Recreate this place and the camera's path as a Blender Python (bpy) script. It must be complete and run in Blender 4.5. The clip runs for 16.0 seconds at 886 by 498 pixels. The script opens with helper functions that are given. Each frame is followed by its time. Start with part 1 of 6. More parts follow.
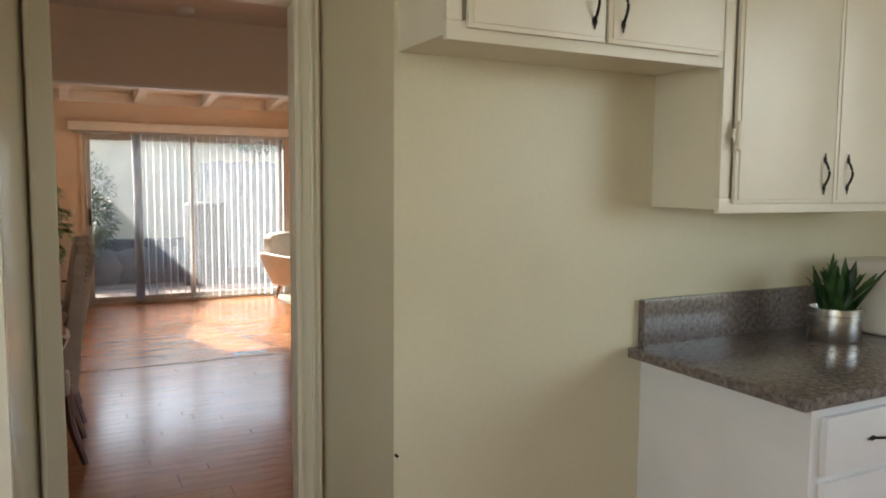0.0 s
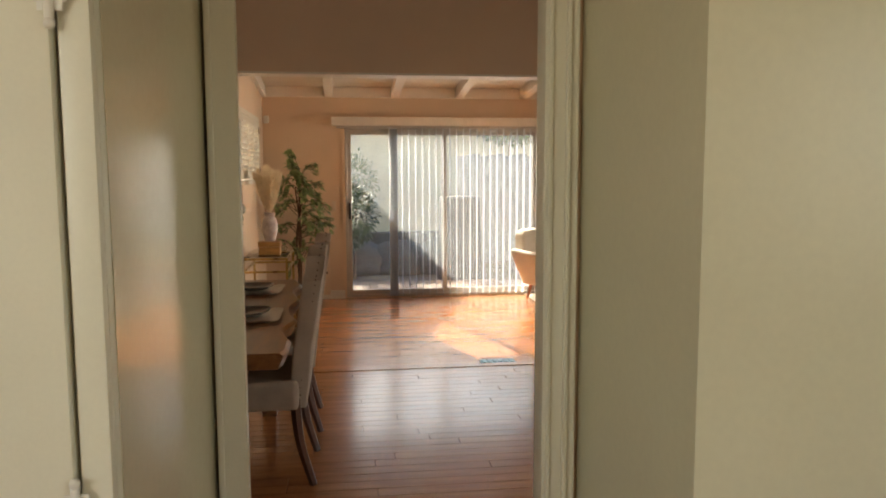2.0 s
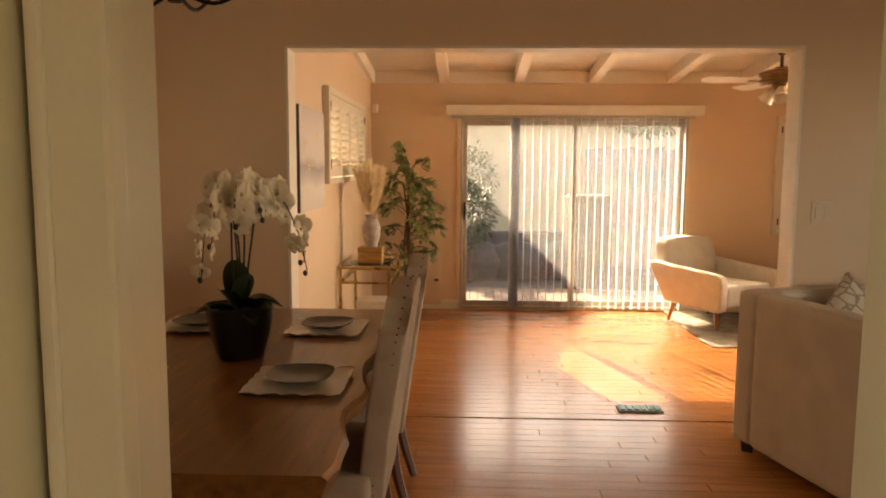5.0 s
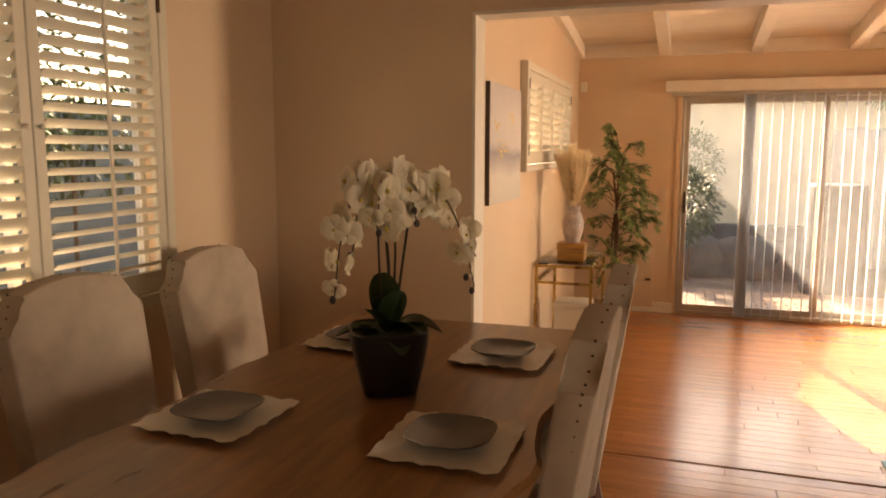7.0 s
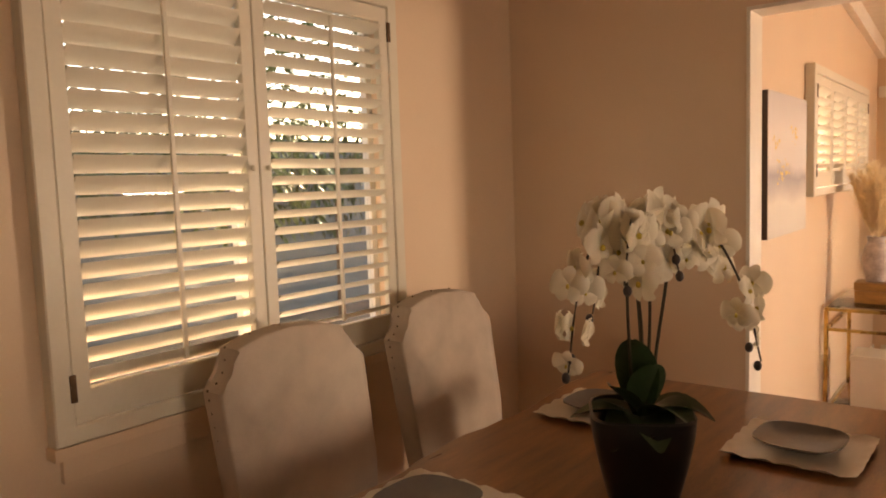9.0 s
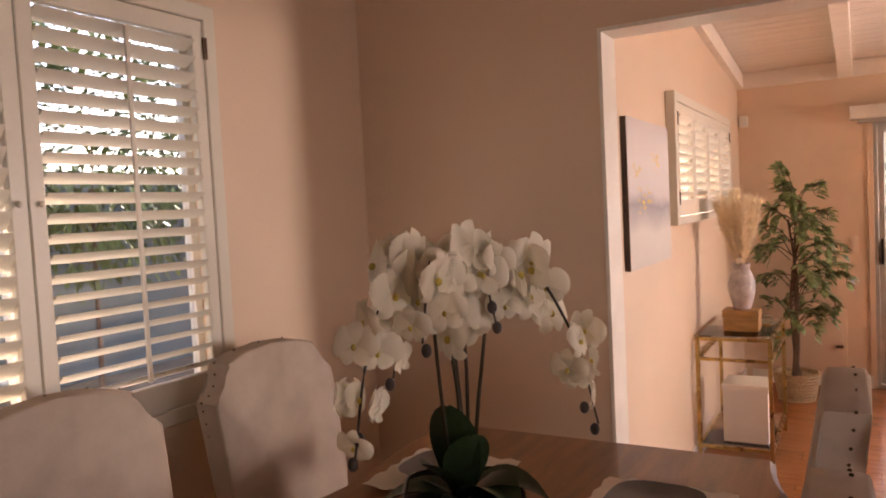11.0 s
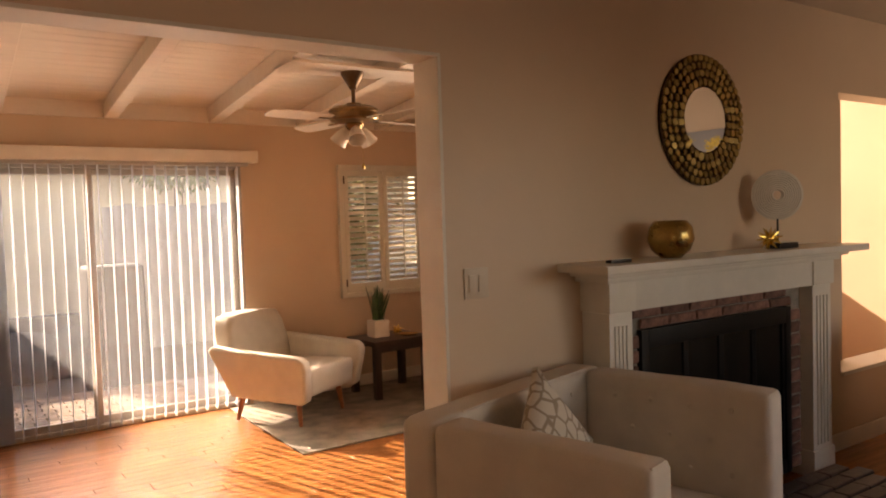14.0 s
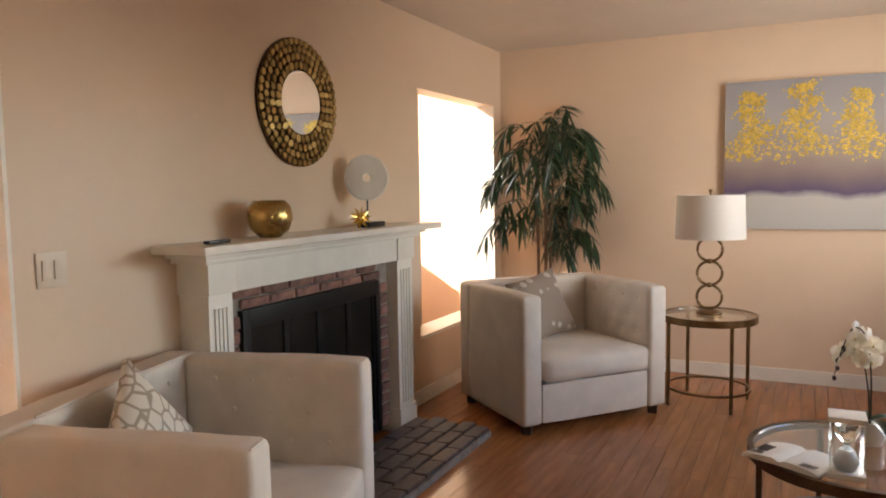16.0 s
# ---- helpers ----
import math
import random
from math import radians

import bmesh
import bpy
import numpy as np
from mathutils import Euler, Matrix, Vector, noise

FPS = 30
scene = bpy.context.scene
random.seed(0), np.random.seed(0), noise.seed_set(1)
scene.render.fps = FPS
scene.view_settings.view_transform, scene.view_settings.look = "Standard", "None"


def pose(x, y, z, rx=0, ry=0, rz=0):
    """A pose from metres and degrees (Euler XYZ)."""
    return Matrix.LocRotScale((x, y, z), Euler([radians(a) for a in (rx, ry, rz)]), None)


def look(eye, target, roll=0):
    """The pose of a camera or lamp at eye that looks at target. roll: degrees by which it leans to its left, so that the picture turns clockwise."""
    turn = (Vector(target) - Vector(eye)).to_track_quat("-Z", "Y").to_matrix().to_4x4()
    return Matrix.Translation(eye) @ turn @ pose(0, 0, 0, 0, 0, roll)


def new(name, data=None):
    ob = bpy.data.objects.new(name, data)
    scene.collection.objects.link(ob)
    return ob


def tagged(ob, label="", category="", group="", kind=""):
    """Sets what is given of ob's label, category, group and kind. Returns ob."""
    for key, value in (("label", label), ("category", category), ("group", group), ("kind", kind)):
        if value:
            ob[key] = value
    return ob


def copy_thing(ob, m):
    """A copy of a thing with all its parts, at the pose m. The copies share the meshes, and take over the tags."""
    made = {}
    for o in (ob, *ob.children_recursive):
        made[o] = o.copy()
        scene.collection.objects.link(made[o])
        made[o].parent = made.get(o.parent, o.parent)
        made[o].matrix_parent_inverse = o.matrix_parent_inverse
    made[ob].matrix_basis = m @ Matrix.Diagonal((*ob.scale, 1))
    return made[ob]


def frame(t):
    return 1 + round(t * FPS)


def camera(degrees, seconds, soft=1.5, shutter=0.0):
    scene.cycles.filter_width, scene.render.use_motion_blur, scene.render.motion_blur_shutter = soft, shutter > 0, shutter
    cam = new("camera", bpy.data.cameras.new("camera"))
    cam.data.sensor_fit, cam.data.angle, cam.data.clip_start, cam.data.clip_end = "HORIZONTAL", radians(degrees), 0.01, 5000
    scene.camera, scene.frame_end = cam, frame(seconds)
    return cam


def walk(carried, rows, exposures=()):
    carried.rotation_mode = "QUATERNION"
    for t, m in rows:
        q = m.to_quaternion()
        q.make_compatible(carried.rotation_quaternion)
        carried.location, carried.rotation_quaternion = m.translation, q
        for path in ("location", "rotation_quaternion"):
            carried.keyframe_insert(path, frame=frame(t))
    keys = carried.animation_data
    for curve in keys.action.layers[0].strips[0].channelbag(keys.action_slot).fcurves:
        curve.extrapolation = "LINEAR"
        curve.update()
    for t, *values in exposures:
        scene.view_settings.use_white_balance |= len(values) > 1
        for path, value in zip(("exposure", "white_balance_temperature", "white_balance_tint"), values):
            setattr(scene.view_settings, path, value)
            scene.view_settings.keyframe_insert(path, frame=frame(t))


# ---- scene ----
cam = camera(62.1, 16.0, soft=1.9)
PATH = [
    (0, (0.719, -5.758, 1.392), (1.624, -3.983, 1.213), 0.4),
    (0.5, (0.755, -5.598, 1.368), (1.472, -3.737, 1.205), 0.1),
    (1, (0.761, -5.432, 1.361), (1.319, -3.518, 1.208), -0.1),
    (1.5, (0.81, -5.257, 1.363), (1.206, -3.304, 1.185), -0.2),
    (2, (0.929, -5.073, 1.387), (1.183, -3.099, 1.187), -0.2),
    (2.5, (0.978, -4.922, 1.399), (1.138, -2.941, 1.181), -0.2),
    (3, (0.981, -4.715, 1.416), (1.078, -2.73, 1.187), -0.1),
    (3.5, (0.988, -4.527, 1.435), (1.031, -2.541, 1.207), 0.1),
    (4, (1.014, -4.371, 1.437), (0.994, -2.383, 1.217), 0.3),
    (6.3, (0.962, -3.575, 1.426), (0.759, -1.6, 1.183), -0.7),
    (6.5, (0.967, -3.526, 1.432), (0.652, -1.568, 1.174), -0.3),
    (7, (0.973, -3.372, 1.442), (0.35, -1.49, 1.176), 0.1),
    (7.5, (0.963, -3.275, 1.44), (0.103, -1.488, 1.181), -0.3),
    (8, (0.92, -3.183, 1.439), (-0.08, -1.468, 1.192), -1.0),
    (8.2, (0.892, -3.141, 1.451), (-0.152, -1.453, 1.211), -1.2),
    (10.3, (0.789, -2.759, 1.456), (-0.578, -1.303, 1.348), -2.7),
    (10.5, (0.803, -2.721, 1.455), (-0.491, -1.2, 1.349), -2.7),
    (11, (0.824, -2.637, 1.448), (-0.168, -0.904, 1.342), -2.9),
    (11.5, (0.814, -2.552, 1.46), (0.245, -0.638, 1.349), -2.8),
    (12, (0.804, -2.494, 1.467), (0.672, -0.502, 1.354), -2.9),
    (12.5, (0.852, -2.446, 1.463), (1.113, -0.466, 1.347), -2.8),
    (13, (0.965, -2.363, 1.466), (1.558, -0.456, 1.357), -2.5),
    (13.5, (1.104, -2.312, 1.461), (1.979, -0.516, 1.364), -2.2),
    (14, (1.187, -2.302, 1.46), (2.303, -0.644, 1.374), -1.8),
    (14.5, (1.213, -2.3, 1.466), (2.541, -0.808, 1.379), -1.6),
    (15, (1.223, -2.29, 1.464), (2.743, -0.994, 1.361), -1.4),
    (15.5, (1.23, -2.284, 1.458), (2.904, -1.198, 1.328), -1.2),
    (16, (1.228, -2.3, 1.457), (3.019, -1.425, 1.292), -0.9),
]
walk(cam, [(t, look(eye, target, roll)) for t, eye, target, roll in PATH],
     exposures=[(0.0, 1.9, 6400, 9), (1.5, 1.8, 6900, 9), (2.5, 1.9, 7900, 7), (3.5, 2.0, 9800, 10), (4.2, 2.05, 11000, 15), (6.5, 2.1, 10300, 22), (8.2, 2.45, 11000, 22),
                (10.3, 2.5, 7300, 33), (11.2, 2.4, 7200, 29), (12.0, 2.1, 8500, 12), (12.6, 1.7, 9200, 13), (13.1, 1.65, 9400, 16), (13.6, 1.75, 8700, 20), (14.5, 1.75, 9700, 32), (15.5, 2.75, 8300, 19), (16.0, 3.0, 6700, 14)])

# ---- world, sun, added fill lamps ----
SUN_AWAY = Vector((-0.2506, 0.8195, 0.515)).normalized()
world = bpy.data.worlds.new("sky")
scene.world = world
world.use_nodes = True
wn = world.node_tree
sky = wn.nodes.new("ShaderNodeTexSky")
sky.sky_type = "NISHITA"
sky.sun_disc = False
sky.sun_elevation = math.asin(SUN_AWAY.z)
sky.sun_rotation = math.atan2(SUN_AWAY.x, SUN_AWAY.y)
wn.links.new(sky.outputs[0], wn.nodes["Background"].inputs[0])
wn.nodes["Background"].inputs[1].default_value = 0.15

sun = new("sun", bpy.data.lights.new("sun", "SUN"))
sun.data.energy, sun.data.angle, sun.data.color = 4.8, radians(0.5), (1.0, 0.93, 0.82)
sun.matrix_world = look(SUN_AWAY * 30, (0, 0, 0))


def fill_lamp(name, eye, target, width, height, watts, color, spread=180):
    """An added area lamp standing in for daylight from an opening out of view."""
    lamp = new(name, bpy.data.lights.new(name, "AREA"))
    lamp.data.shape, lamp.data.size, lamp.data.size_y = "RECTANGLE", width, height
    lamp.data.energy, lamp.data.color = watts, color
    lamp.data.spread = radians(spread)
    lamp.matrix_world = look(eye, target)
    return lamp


# Lamps added on both kitchen sides; no window is known there.
fill_lamp("kitchen_window_light", (-0.92, -6.3, 1.6), (3.0, -5.6, 1.4), 2.2, 1.2, 6.5, (1.0, 0.97, 0.9))
fill_lamp("kitchen_side_light", (4.06, -6.4, 1.6), (0.5, -5.0, 1.3), 2.2, 1.2, 5, (1.0, 0.97, 0.9))
# Two lamps added in the living room to brighten east wall and dining table.
fill_lamp("living_window_light", (5.5, -3.72, 1.6), (7.0, -1.1, 1.75), 1.1, 1.3, 2.4, (1.0, 0.97, 0.92), 100)
fill_lamp("living_window_side_light", (5.9, -3.62, 1.6), (0.0, -1.6, 0.8), 0.8, 1.3, 2.6, (1.0, 0.96, 0.9), 85)
fill_lamp("entry_window_light", (6.7, 1.69, 2.1), (6.75, 0.0, 1.7), 0.65, 1.3, 3, (1.0, 0.97, 0.93))
# Lamp added to lift the family room's west side; its window is assumed.
fill_lamp("family_window_light", (5.69, 2.2, 1.15), (0.0, 0.6, 1.5), 1.0, 1.5, 12, (1.0, 0.95, 0.88), 95)


# ---- materials ----
def material(name, color, rough=0.6, metal=0.0, vary=0.08, scale=6.0, grain=90.0, bump=0.05, tint=None, coat=0.0,
             stretch=(1, 1, 1), per_piece=0.0, spec=0.5, distance=0.002, coat_rough=0.12):
    """A principled surface with variation at two scales and fine relief."""
    m = bpy.data.materials.new(name)
    m.use_nodes = True
    t, b = m.node_tree, m.node_tree.nodes["Principled BSDF"]
    n = t.nodes.new
    co = n("ShaderNodeTexCoord")
    mp = n("ShaderNodeMapping")
    mp.inputs["Scale"].default_value = stretch
    t.links.new(co.outputs["Object"], mp.inputs[0])
    big, fine = n("ShaderNodeTexNoise"), n("ShaderNodeTexNoise")
    big.inputs["Scale"].default_value, fine.inputs["Scale"].default_value = scale, grain
    big.inputs["Detail"].default_value, fine.inputs["Detail"].default_value = 5, 3
    for q in (big, fine):
        t.links.new(mp.outputs[0], q.inputs["Vector"])
    add = n("ShaderNodeMath")
    add.operation = "MULTIPLY_ADD"
    t.links.new(fine.outputs["Fac"], add.inputs[0])
    add.inputs[1].default_value = 0.4
    t.links.new(big.outputs["Fac"], add.inputs[2])
    ramp = n("ShaderNodeValToRGB")
    c2 = tint or [max(0.0, c * (1 - 2.2 * vary)) for c in color]
    ramp.color_ramp.elements[0].position, ramp.color_ramp.elements[1].position = 0.42, 0.98
    ramp.color_ramp.elements[0].color = (*c2, 1)
    ramp.color_ramp.elements[1].color = (*[min(1.0, c * (1 + vary)) for c in color], 1)
    t.links.new(add.outputs[0], ramp.inputs[0])
    out = ramp.outputs[0]
    if per_piece:
        info, hsv, mr = n("ShaderNodeObjectInfo"), n("ShaderNodeHueSaturation"), n("ShaderNodeMapRange")
        mr.inputs[3].default_value, mr.inputs[4].default_value = 1 - per_piece, 1 + per_piece
        t.links.new(info.outputs["Random"], mr.inputs[0])
        t.links.new(mr.outputs[0], hsv.inputs["Value"])
        t.links.new(out, hsv.inputs["Color"])
        out = hsv.outputs[0]
    t.links.new(out, b.inputs["Base Color"])
    rr = n("ShaderNodeMapRange")
    rr.inputs[3].default_value, rr.inputs[4].default_value = max(0.02, rough * 0.8), min(1.0, rough * 1.2)
    t.links.new(big.outputs["Fac"], rr.inputs[0])
    t.links.new(rr.outputs[0], b.inputs["Roughness"])
    b.inputs["Metallic"].default_value = metal
    b.inputs["Specular IOR Level"].default_value = spec
    b.inputs["Coat Weight"].default_value = coat
    b.inputs["Coat Roughness"].default_value = coat_rough
    if bump:
        bp = n("ShaderNodeBump")
        bp.inputs["Strength"].default_value, bp.inputs["Distance"].default_value = min(1.0, bump * 4), distance
        t.links.new(fine.outputs["Fac"], bp.inputs["Height"])
        t.links.new(bp.outputs[0], b.inputs["Normal"])
    return m


def glass(name, color=(1, 1, 1), rough=0.0, ior=1.45):
    m = bpy.data.materials.new(name)
    m.use_nodes = True
    b = m.node_tree.nodes["Principled BSDF"]
    b.inputs["Base Color"].default_value = (*color, 1)
    b.inputs["Roughness"].default_value, b.inputs["IOR"].default_value = rough, ior
    b.inputs["Transmission Weight"].default_value = 1.0
    return m


def sheer(name, color, through_part):
    """Thin cloth or vinyl that lets light through."""
    m = bpy.data.materials.new(name)
    m.use_nodes = True
    t = m.node_tree
    b, o = t.nodes["Principled BSDF"], t.nodes["Material Output"]
    b.inputs["Base Color"].default_value = (*color, 1)
    b.inputs["Roughness"].default_value = 0.55
    tr, mix = t.nodes.new("ShaderNodeBsdfTranslucent"), t.nodes.new("ShaderNodeMixShader")
    tr.inputs[0].default_value = (*color, 1)
    mix.inputs[0].default_value = through_part
    t.links.new(b.outputs[0], mix.inputs[1])
    t.links.new(tr.outputs[0], mix.inputs[2])
    t.links.new(mix.outputs[0], o.inputs[0])
    return m


WALL = material("peach_wall_paint", (0.70, 0.53, 0.38), 0.42, vary=0.03, scale=2.0, grain=160, bump=0.03, distance=0.001)
PASSAGE_WALL = material("cream_passage_gloss_paint", (0.66, 0.62, 0.45), 0.22, vary=0.04, scale=2.0, grain=60, bump=0.02, distance=0.0006, coat=1.0, coat_rough=0.15)
KITCHEN_WALL = material("cream_wall_gloss_paint", (0.66, 0.62, 0.45), 0.34, vary=0.04, scale=2.0, grain=60, bump=0.02, distance=0.0006, coat=0.15, coat_rough=0.3, spec=0.35)
WHITE = material("white_trim_paint", (0.78, 0.73, 0.64), 0.35, vary=0.04, scale=8, grain=120, bump=0.04, distance=0.0006)
CREAM = material("cream_cabinet_paint", (0.76, 0.73, 0.60), 0.32, vary=0.03, scale=5, grain=140, bump=0.03, distance=0.0006)
CABWHITE = material("white_cabinet_paint", (0.80, 0.81, 0.80), 0.35, vary=0.03, scale=5, grain=140, bump=0.03, distance=0.0006)
CEIL = material("white_ceiling_paint", (0.72, 0.62, 0.52), 0.7, vary=0.03, scale=3, grain=200, bump=0.08)
PLANKCEIL = material("white_painted_boards", (0.78, 0.70, 0.60), 0.5, vary=0.05, scale=5, grain=60, bump=0.05, stretch=(0.3, 4, 1))
OAK = material("varnished_oak_strip", (0.40, 0.15, 0.048), 0.24, vary=0.18, scale=3.0, grain=40, bump=0.02, stretch=(1, 9, 9), per_piece=0.12,
               coat=0.25, distance=0.0008, spec=0.4)
SUBFLOOR = material("dark_floor_joint", (0.10, 0.045, 0.02), 0.6)
WALNUT = material("walnut_table_wood", (0.30, 0.135, 0.052), 0.3, vary=0.25, scale=4, grain=50, bump=0.03, stretch=(8, 1, 8), coat=0.2)
DARKWOOD = material("dark_wood", (0.045, 0.025, 0.018), 0.35, vary=0.2, scale=6, grain=60, bump=0.04, stretch=(1, 6, 1))
LEGWOOD = material("orange_leg_wood", (0.36, 0.13, 0.05), 0.35, vary=0.2, scale=8, grain=60, stretch=(5, 5, 1))
CHERRY = material("red_brown_leg_wood", (0.13, 0.045, 0.022), 0.35, vary=0.2, scale=8, grain=60, stretch=(5, 5, 1))
LINEN = material("beige_linen", (0.52, 0.43, 0.35), 0.9, vary=0.08, scale=12, grain=450, bump=0.2, spec=0.2, distance=0.0012)
VELVET = material("ivory_velvet", (0.68, 0.61, 0.52), 0.85, vary=0.06, scale=7, grain=300, bump=0.15, spec=0.25, distance=0.0012)
GREYCLOTH = material("pale_grey_upholstery", (0.60, 0.57, 0.50), 0.85, vary=0.05, scale=10, grain=350, bump=0.15, spec=0.25, distance=0.001)
BRASS = material("antique_brass", (0.55, 0.38, 0.14), 0.28, metal=1.0, vary=0.18, scale=14, grain=120, bump=0.05, distance=0.0006)
GOLD = material("polished_gold", (0.83, 0.58, 0.17), 0.18, metal=1.0, vary=0.12, scale=20, bump=0.04)
GILT = material("aged_gilt", (0.36, 0.25, 0.10), 0.36, metal=1.0, vary=0.25, scale=20, grain=120, bump=0.08, per_piece=0.3)
VERDIGRIS = material("dull_teal_metal", (0.10, 0.21, 0.22), 0.4, metal=0.5, vary=0.25, scale=30)
BRONZE = material("dark_bronze", (0.12, 0.075, 0.045), 0.38, metal=1.0, vary=0.2, scale=14)
FANMETAL = material("aged_dark_brass", (0.27, 0.17, 0.08), 0.32, metal=1.0, vary=0.2, scale=14, grain=120, bump=0.05, distance=0.0006)
CHROME = material("brushed_steel", (0.62, 0.61, 0.58), 0.25, metal=1.0, vary=0.06, scale=10, grain=200, stretch=(1, 1, 12), bump=0.03)
ALU = material("anodised_aluminium", (0.50, 0.47, 0.43), 0.42, metal=0.8, vary=0.06, scale=10)
IRON = material("black_iron", (0.015, 0.014, 0.014), 0.42, metal=0.6, vary=0.15, scale=20)
BLACK = material("black_ceramic", (0.012, 0.012, 0.014), 0.3, vary=0.1, scale=10, bump=0.02)
STONEWARE = material("grey_stoneware", (0.17, 0.155, 0.145), 0.22, vary=0.08, scale=14, bump=0.02)
PORCELAIN = material("off_white_porcelain", (0.74, 0.69, 0.61), 0.3, vary=0.03, scale=20, bump=0.02)
IVORYPLASTIC = material("ivory_plastic", (0.66, 0.55, 0.43), 0.4, vary=0.02, bump=0.01)
WHITEPLASTIC = material("white_plastic", (0.78, 0.75, 0.68), 0.4, vary=0.02, bump=0.01)
PETAL = sheer("orchid_petal", (0.86, 0.80, 0.66), 0.3)
PETALHEART = material("orchid_heart", (0.62, 0.48, 0.10), 0.5)
STEM = material("dark_stem", (0.045, 0.035, 0.018), 0.5, vary=0.2, scale=30)
BUD = material("dark_bud", (0.05, 0.035, 0.03), 0.5, vary=0.2, scale=30)
LEAFDARK = material("dark_glossy_leaf", (0.028, 0.055, 0.022), 0.32, vary=0.3, scale=12, grain=60)
LEAF = material("ficus_leaf", (0.34, 0.40, 0.18), 0.4, vary=0.35, scale=22, grain=60, tint=(0.06, 0.12, 0.03))
PALM = material("palm_leaf", (0.022, 0.06, 0.022), 0.4, vary=0.3, scale=9, grain=50)
SNAKE = material("snake_plant_leaf", (0.04, 0.105, 0.03), 0.4, vary=0.35, scale=14, grain=40)
BARK = material("brown_bark", (0.16, 0.09, 0.05), 0.8, vary=0.3, scale=20, grain=70, bump=0.2)
WICKER = material("woven_basket", (0.50, 0.36, 0.20), 0.8, vary=0.25, scale=60, grain=120, bump=0.3, stretch=(1, 1, 3))
PAMPAS = sheer("pampas_plume", (0.90, 0.79, 0.60), 0.5)
TANBOX = material("tan_wooden_box", (0.42, 0.22, 0.07), 0.4, vary=0.2, scale=10, grain=50, stretch=(1, 4, 4))
WHITEBOX = material("white_lacquer_box", (0.78, 0.74, 0.66), 0.4, vary=0.03)
GLAZEVASE = material("grey_glazed_vase", (0.44, 0.38, 0.36), 0.3, vary=0.2, scale=22, bump=0.05)
GRANITE = material("speckled_granite", (0.19, 0.165, 0.15), 0.16, vary=0.5, scale=70, grain=220, bump=0.02, tint=(0.045, 0.04, 0.04))
BRICK = material("old_red_brick", (0.23, 0.115, 0.085), 0.85, vary=0.3, scale=14, grain=60, bump=0.25, per_piece=0.35, distance=0.004)
HEARTHBRICK = material("grey_brown_hearth_brick", (0.11, 0.08, 0.07), 0.55, vary=0.25, scale=14, grain=60, bump=0.2, per_piece=0.3, distance=0.003)
MORTAR = material("grey_mortar", (0.30, 0.26, 0.22), 0.9, vary=0.2, scale=20, grain=90, bump=0.2)
RUG = material("faded_grey_rug", (0.30, 0.26, 0.21), 0.95, vary=0.3, scale=7, grain=240, bump=0.3, tint=(0.13, 0.12, 0.11), spec=0.1, distance=0.003)
SHADE = sheer("linen_lampshade", (0.78, 0.73, 0.66), 0.35)
BLIND = sheer("sheer_vinyl_blind", (0.54, 0.57, 0.61), 0.14)
SHUTTER = material("cream_shutter_paint", (0.68, 0.63, 0.52), 0.38, vary=0.03, scale=6, grain=100, bump=0.02)
PANE = glass("window_glass", (0.97, 0.99, 0.98))
DUSTY = glass("dusty_door_glass", (0.97, 0.99, 0.98))
t = DUSTY.node_tree
dust, film_mix = t.nodes.new("ShaderNodeBsdfTranslucent"), t.nodes.new("ShaderNodeMixShader")
dust.inputs[0].default_value, film_mix.inputs[0].default_value = (0.82, 0.88, 0.96, 1), 0.028
t.links.new(t.nodes["Principled BSDF"].outputs[0], film_mix.inputs[1])
t.links.new(dust.outputs[0], film_mix.inputs[2])
t.links.new(film_mix.outputs[0], t.nodes["Material Output"].inputs[0])
TABLEGLASS = glass("table_glass", (0.90, 0.96, 0.94))
DARKGLASS = material("dark_fire_glass", (0.006, 0.006, 0.006), 0.25, vary=0.02, bump=0, spec=0.25)
MIRROR = material("silvered_mirror", (0.86, 0.86, 0.85), 0.02, metal=1.0, vary=0.0, bump=0)
PAPER = material("printed_paper", (0.74, 0.70, 0.62), 0.7, vary=0.05, scale=12)
SAND = material("white_sand", (0.72, 0.68, 0.6), 0.9, grain=300, bump=0.2)
STUCCO = material("pale_stucco", (0.70, 0.65, 0.48), 0.85, vary=0.07, scale=3, grain=80, bump=0.15)
ROOFTILE = material("brown_shingle", (0.20, 0.14, 0.11), 0.85, vary=0.2, scale=10, bump=0.2)
PAVER = material("patio_paver", (0.30, 0.22, 0.17), 0.85, vary=0.25, scale=9, grain=60, bump=0.2, per_piece=0.3)
SOIL = material("dry_garden_soil", (0.17, 0.13, 0.095), 0.95, vary=0.3, scale=2.5, grain=40, bump=0.4, distance=0.01)
ROCK = material("grey_boulder", (0.10, 0.095, 0.09), 0.9, vary=0.25, scale=5, grain=40, bump=0.3, distance=0.01)
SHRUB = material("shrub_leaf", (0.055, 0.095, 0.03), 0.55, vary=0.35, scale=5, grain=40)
# Lighter copy of the shrub leaf, with sunlight put into its colour.
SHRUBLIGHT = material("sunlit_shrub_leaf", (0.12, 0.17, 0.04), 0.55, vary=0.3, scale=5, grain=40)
COVER = material("dark_grill_cover", (0.05, 0.052, 0.058), 0.7, vary=0.15, scale=6)
FENCE = material("grey_fence_board", (0.34, 0.33, 0.31), 0.85, vary=0.2, scale=4, grain=50, stretch=(6, 6, 1), bump=0.15)
BLUEWALL = material("blue_grey_siding", (0.16, 0.20, 0.215), 0.8, vary=0.1, scale=4)


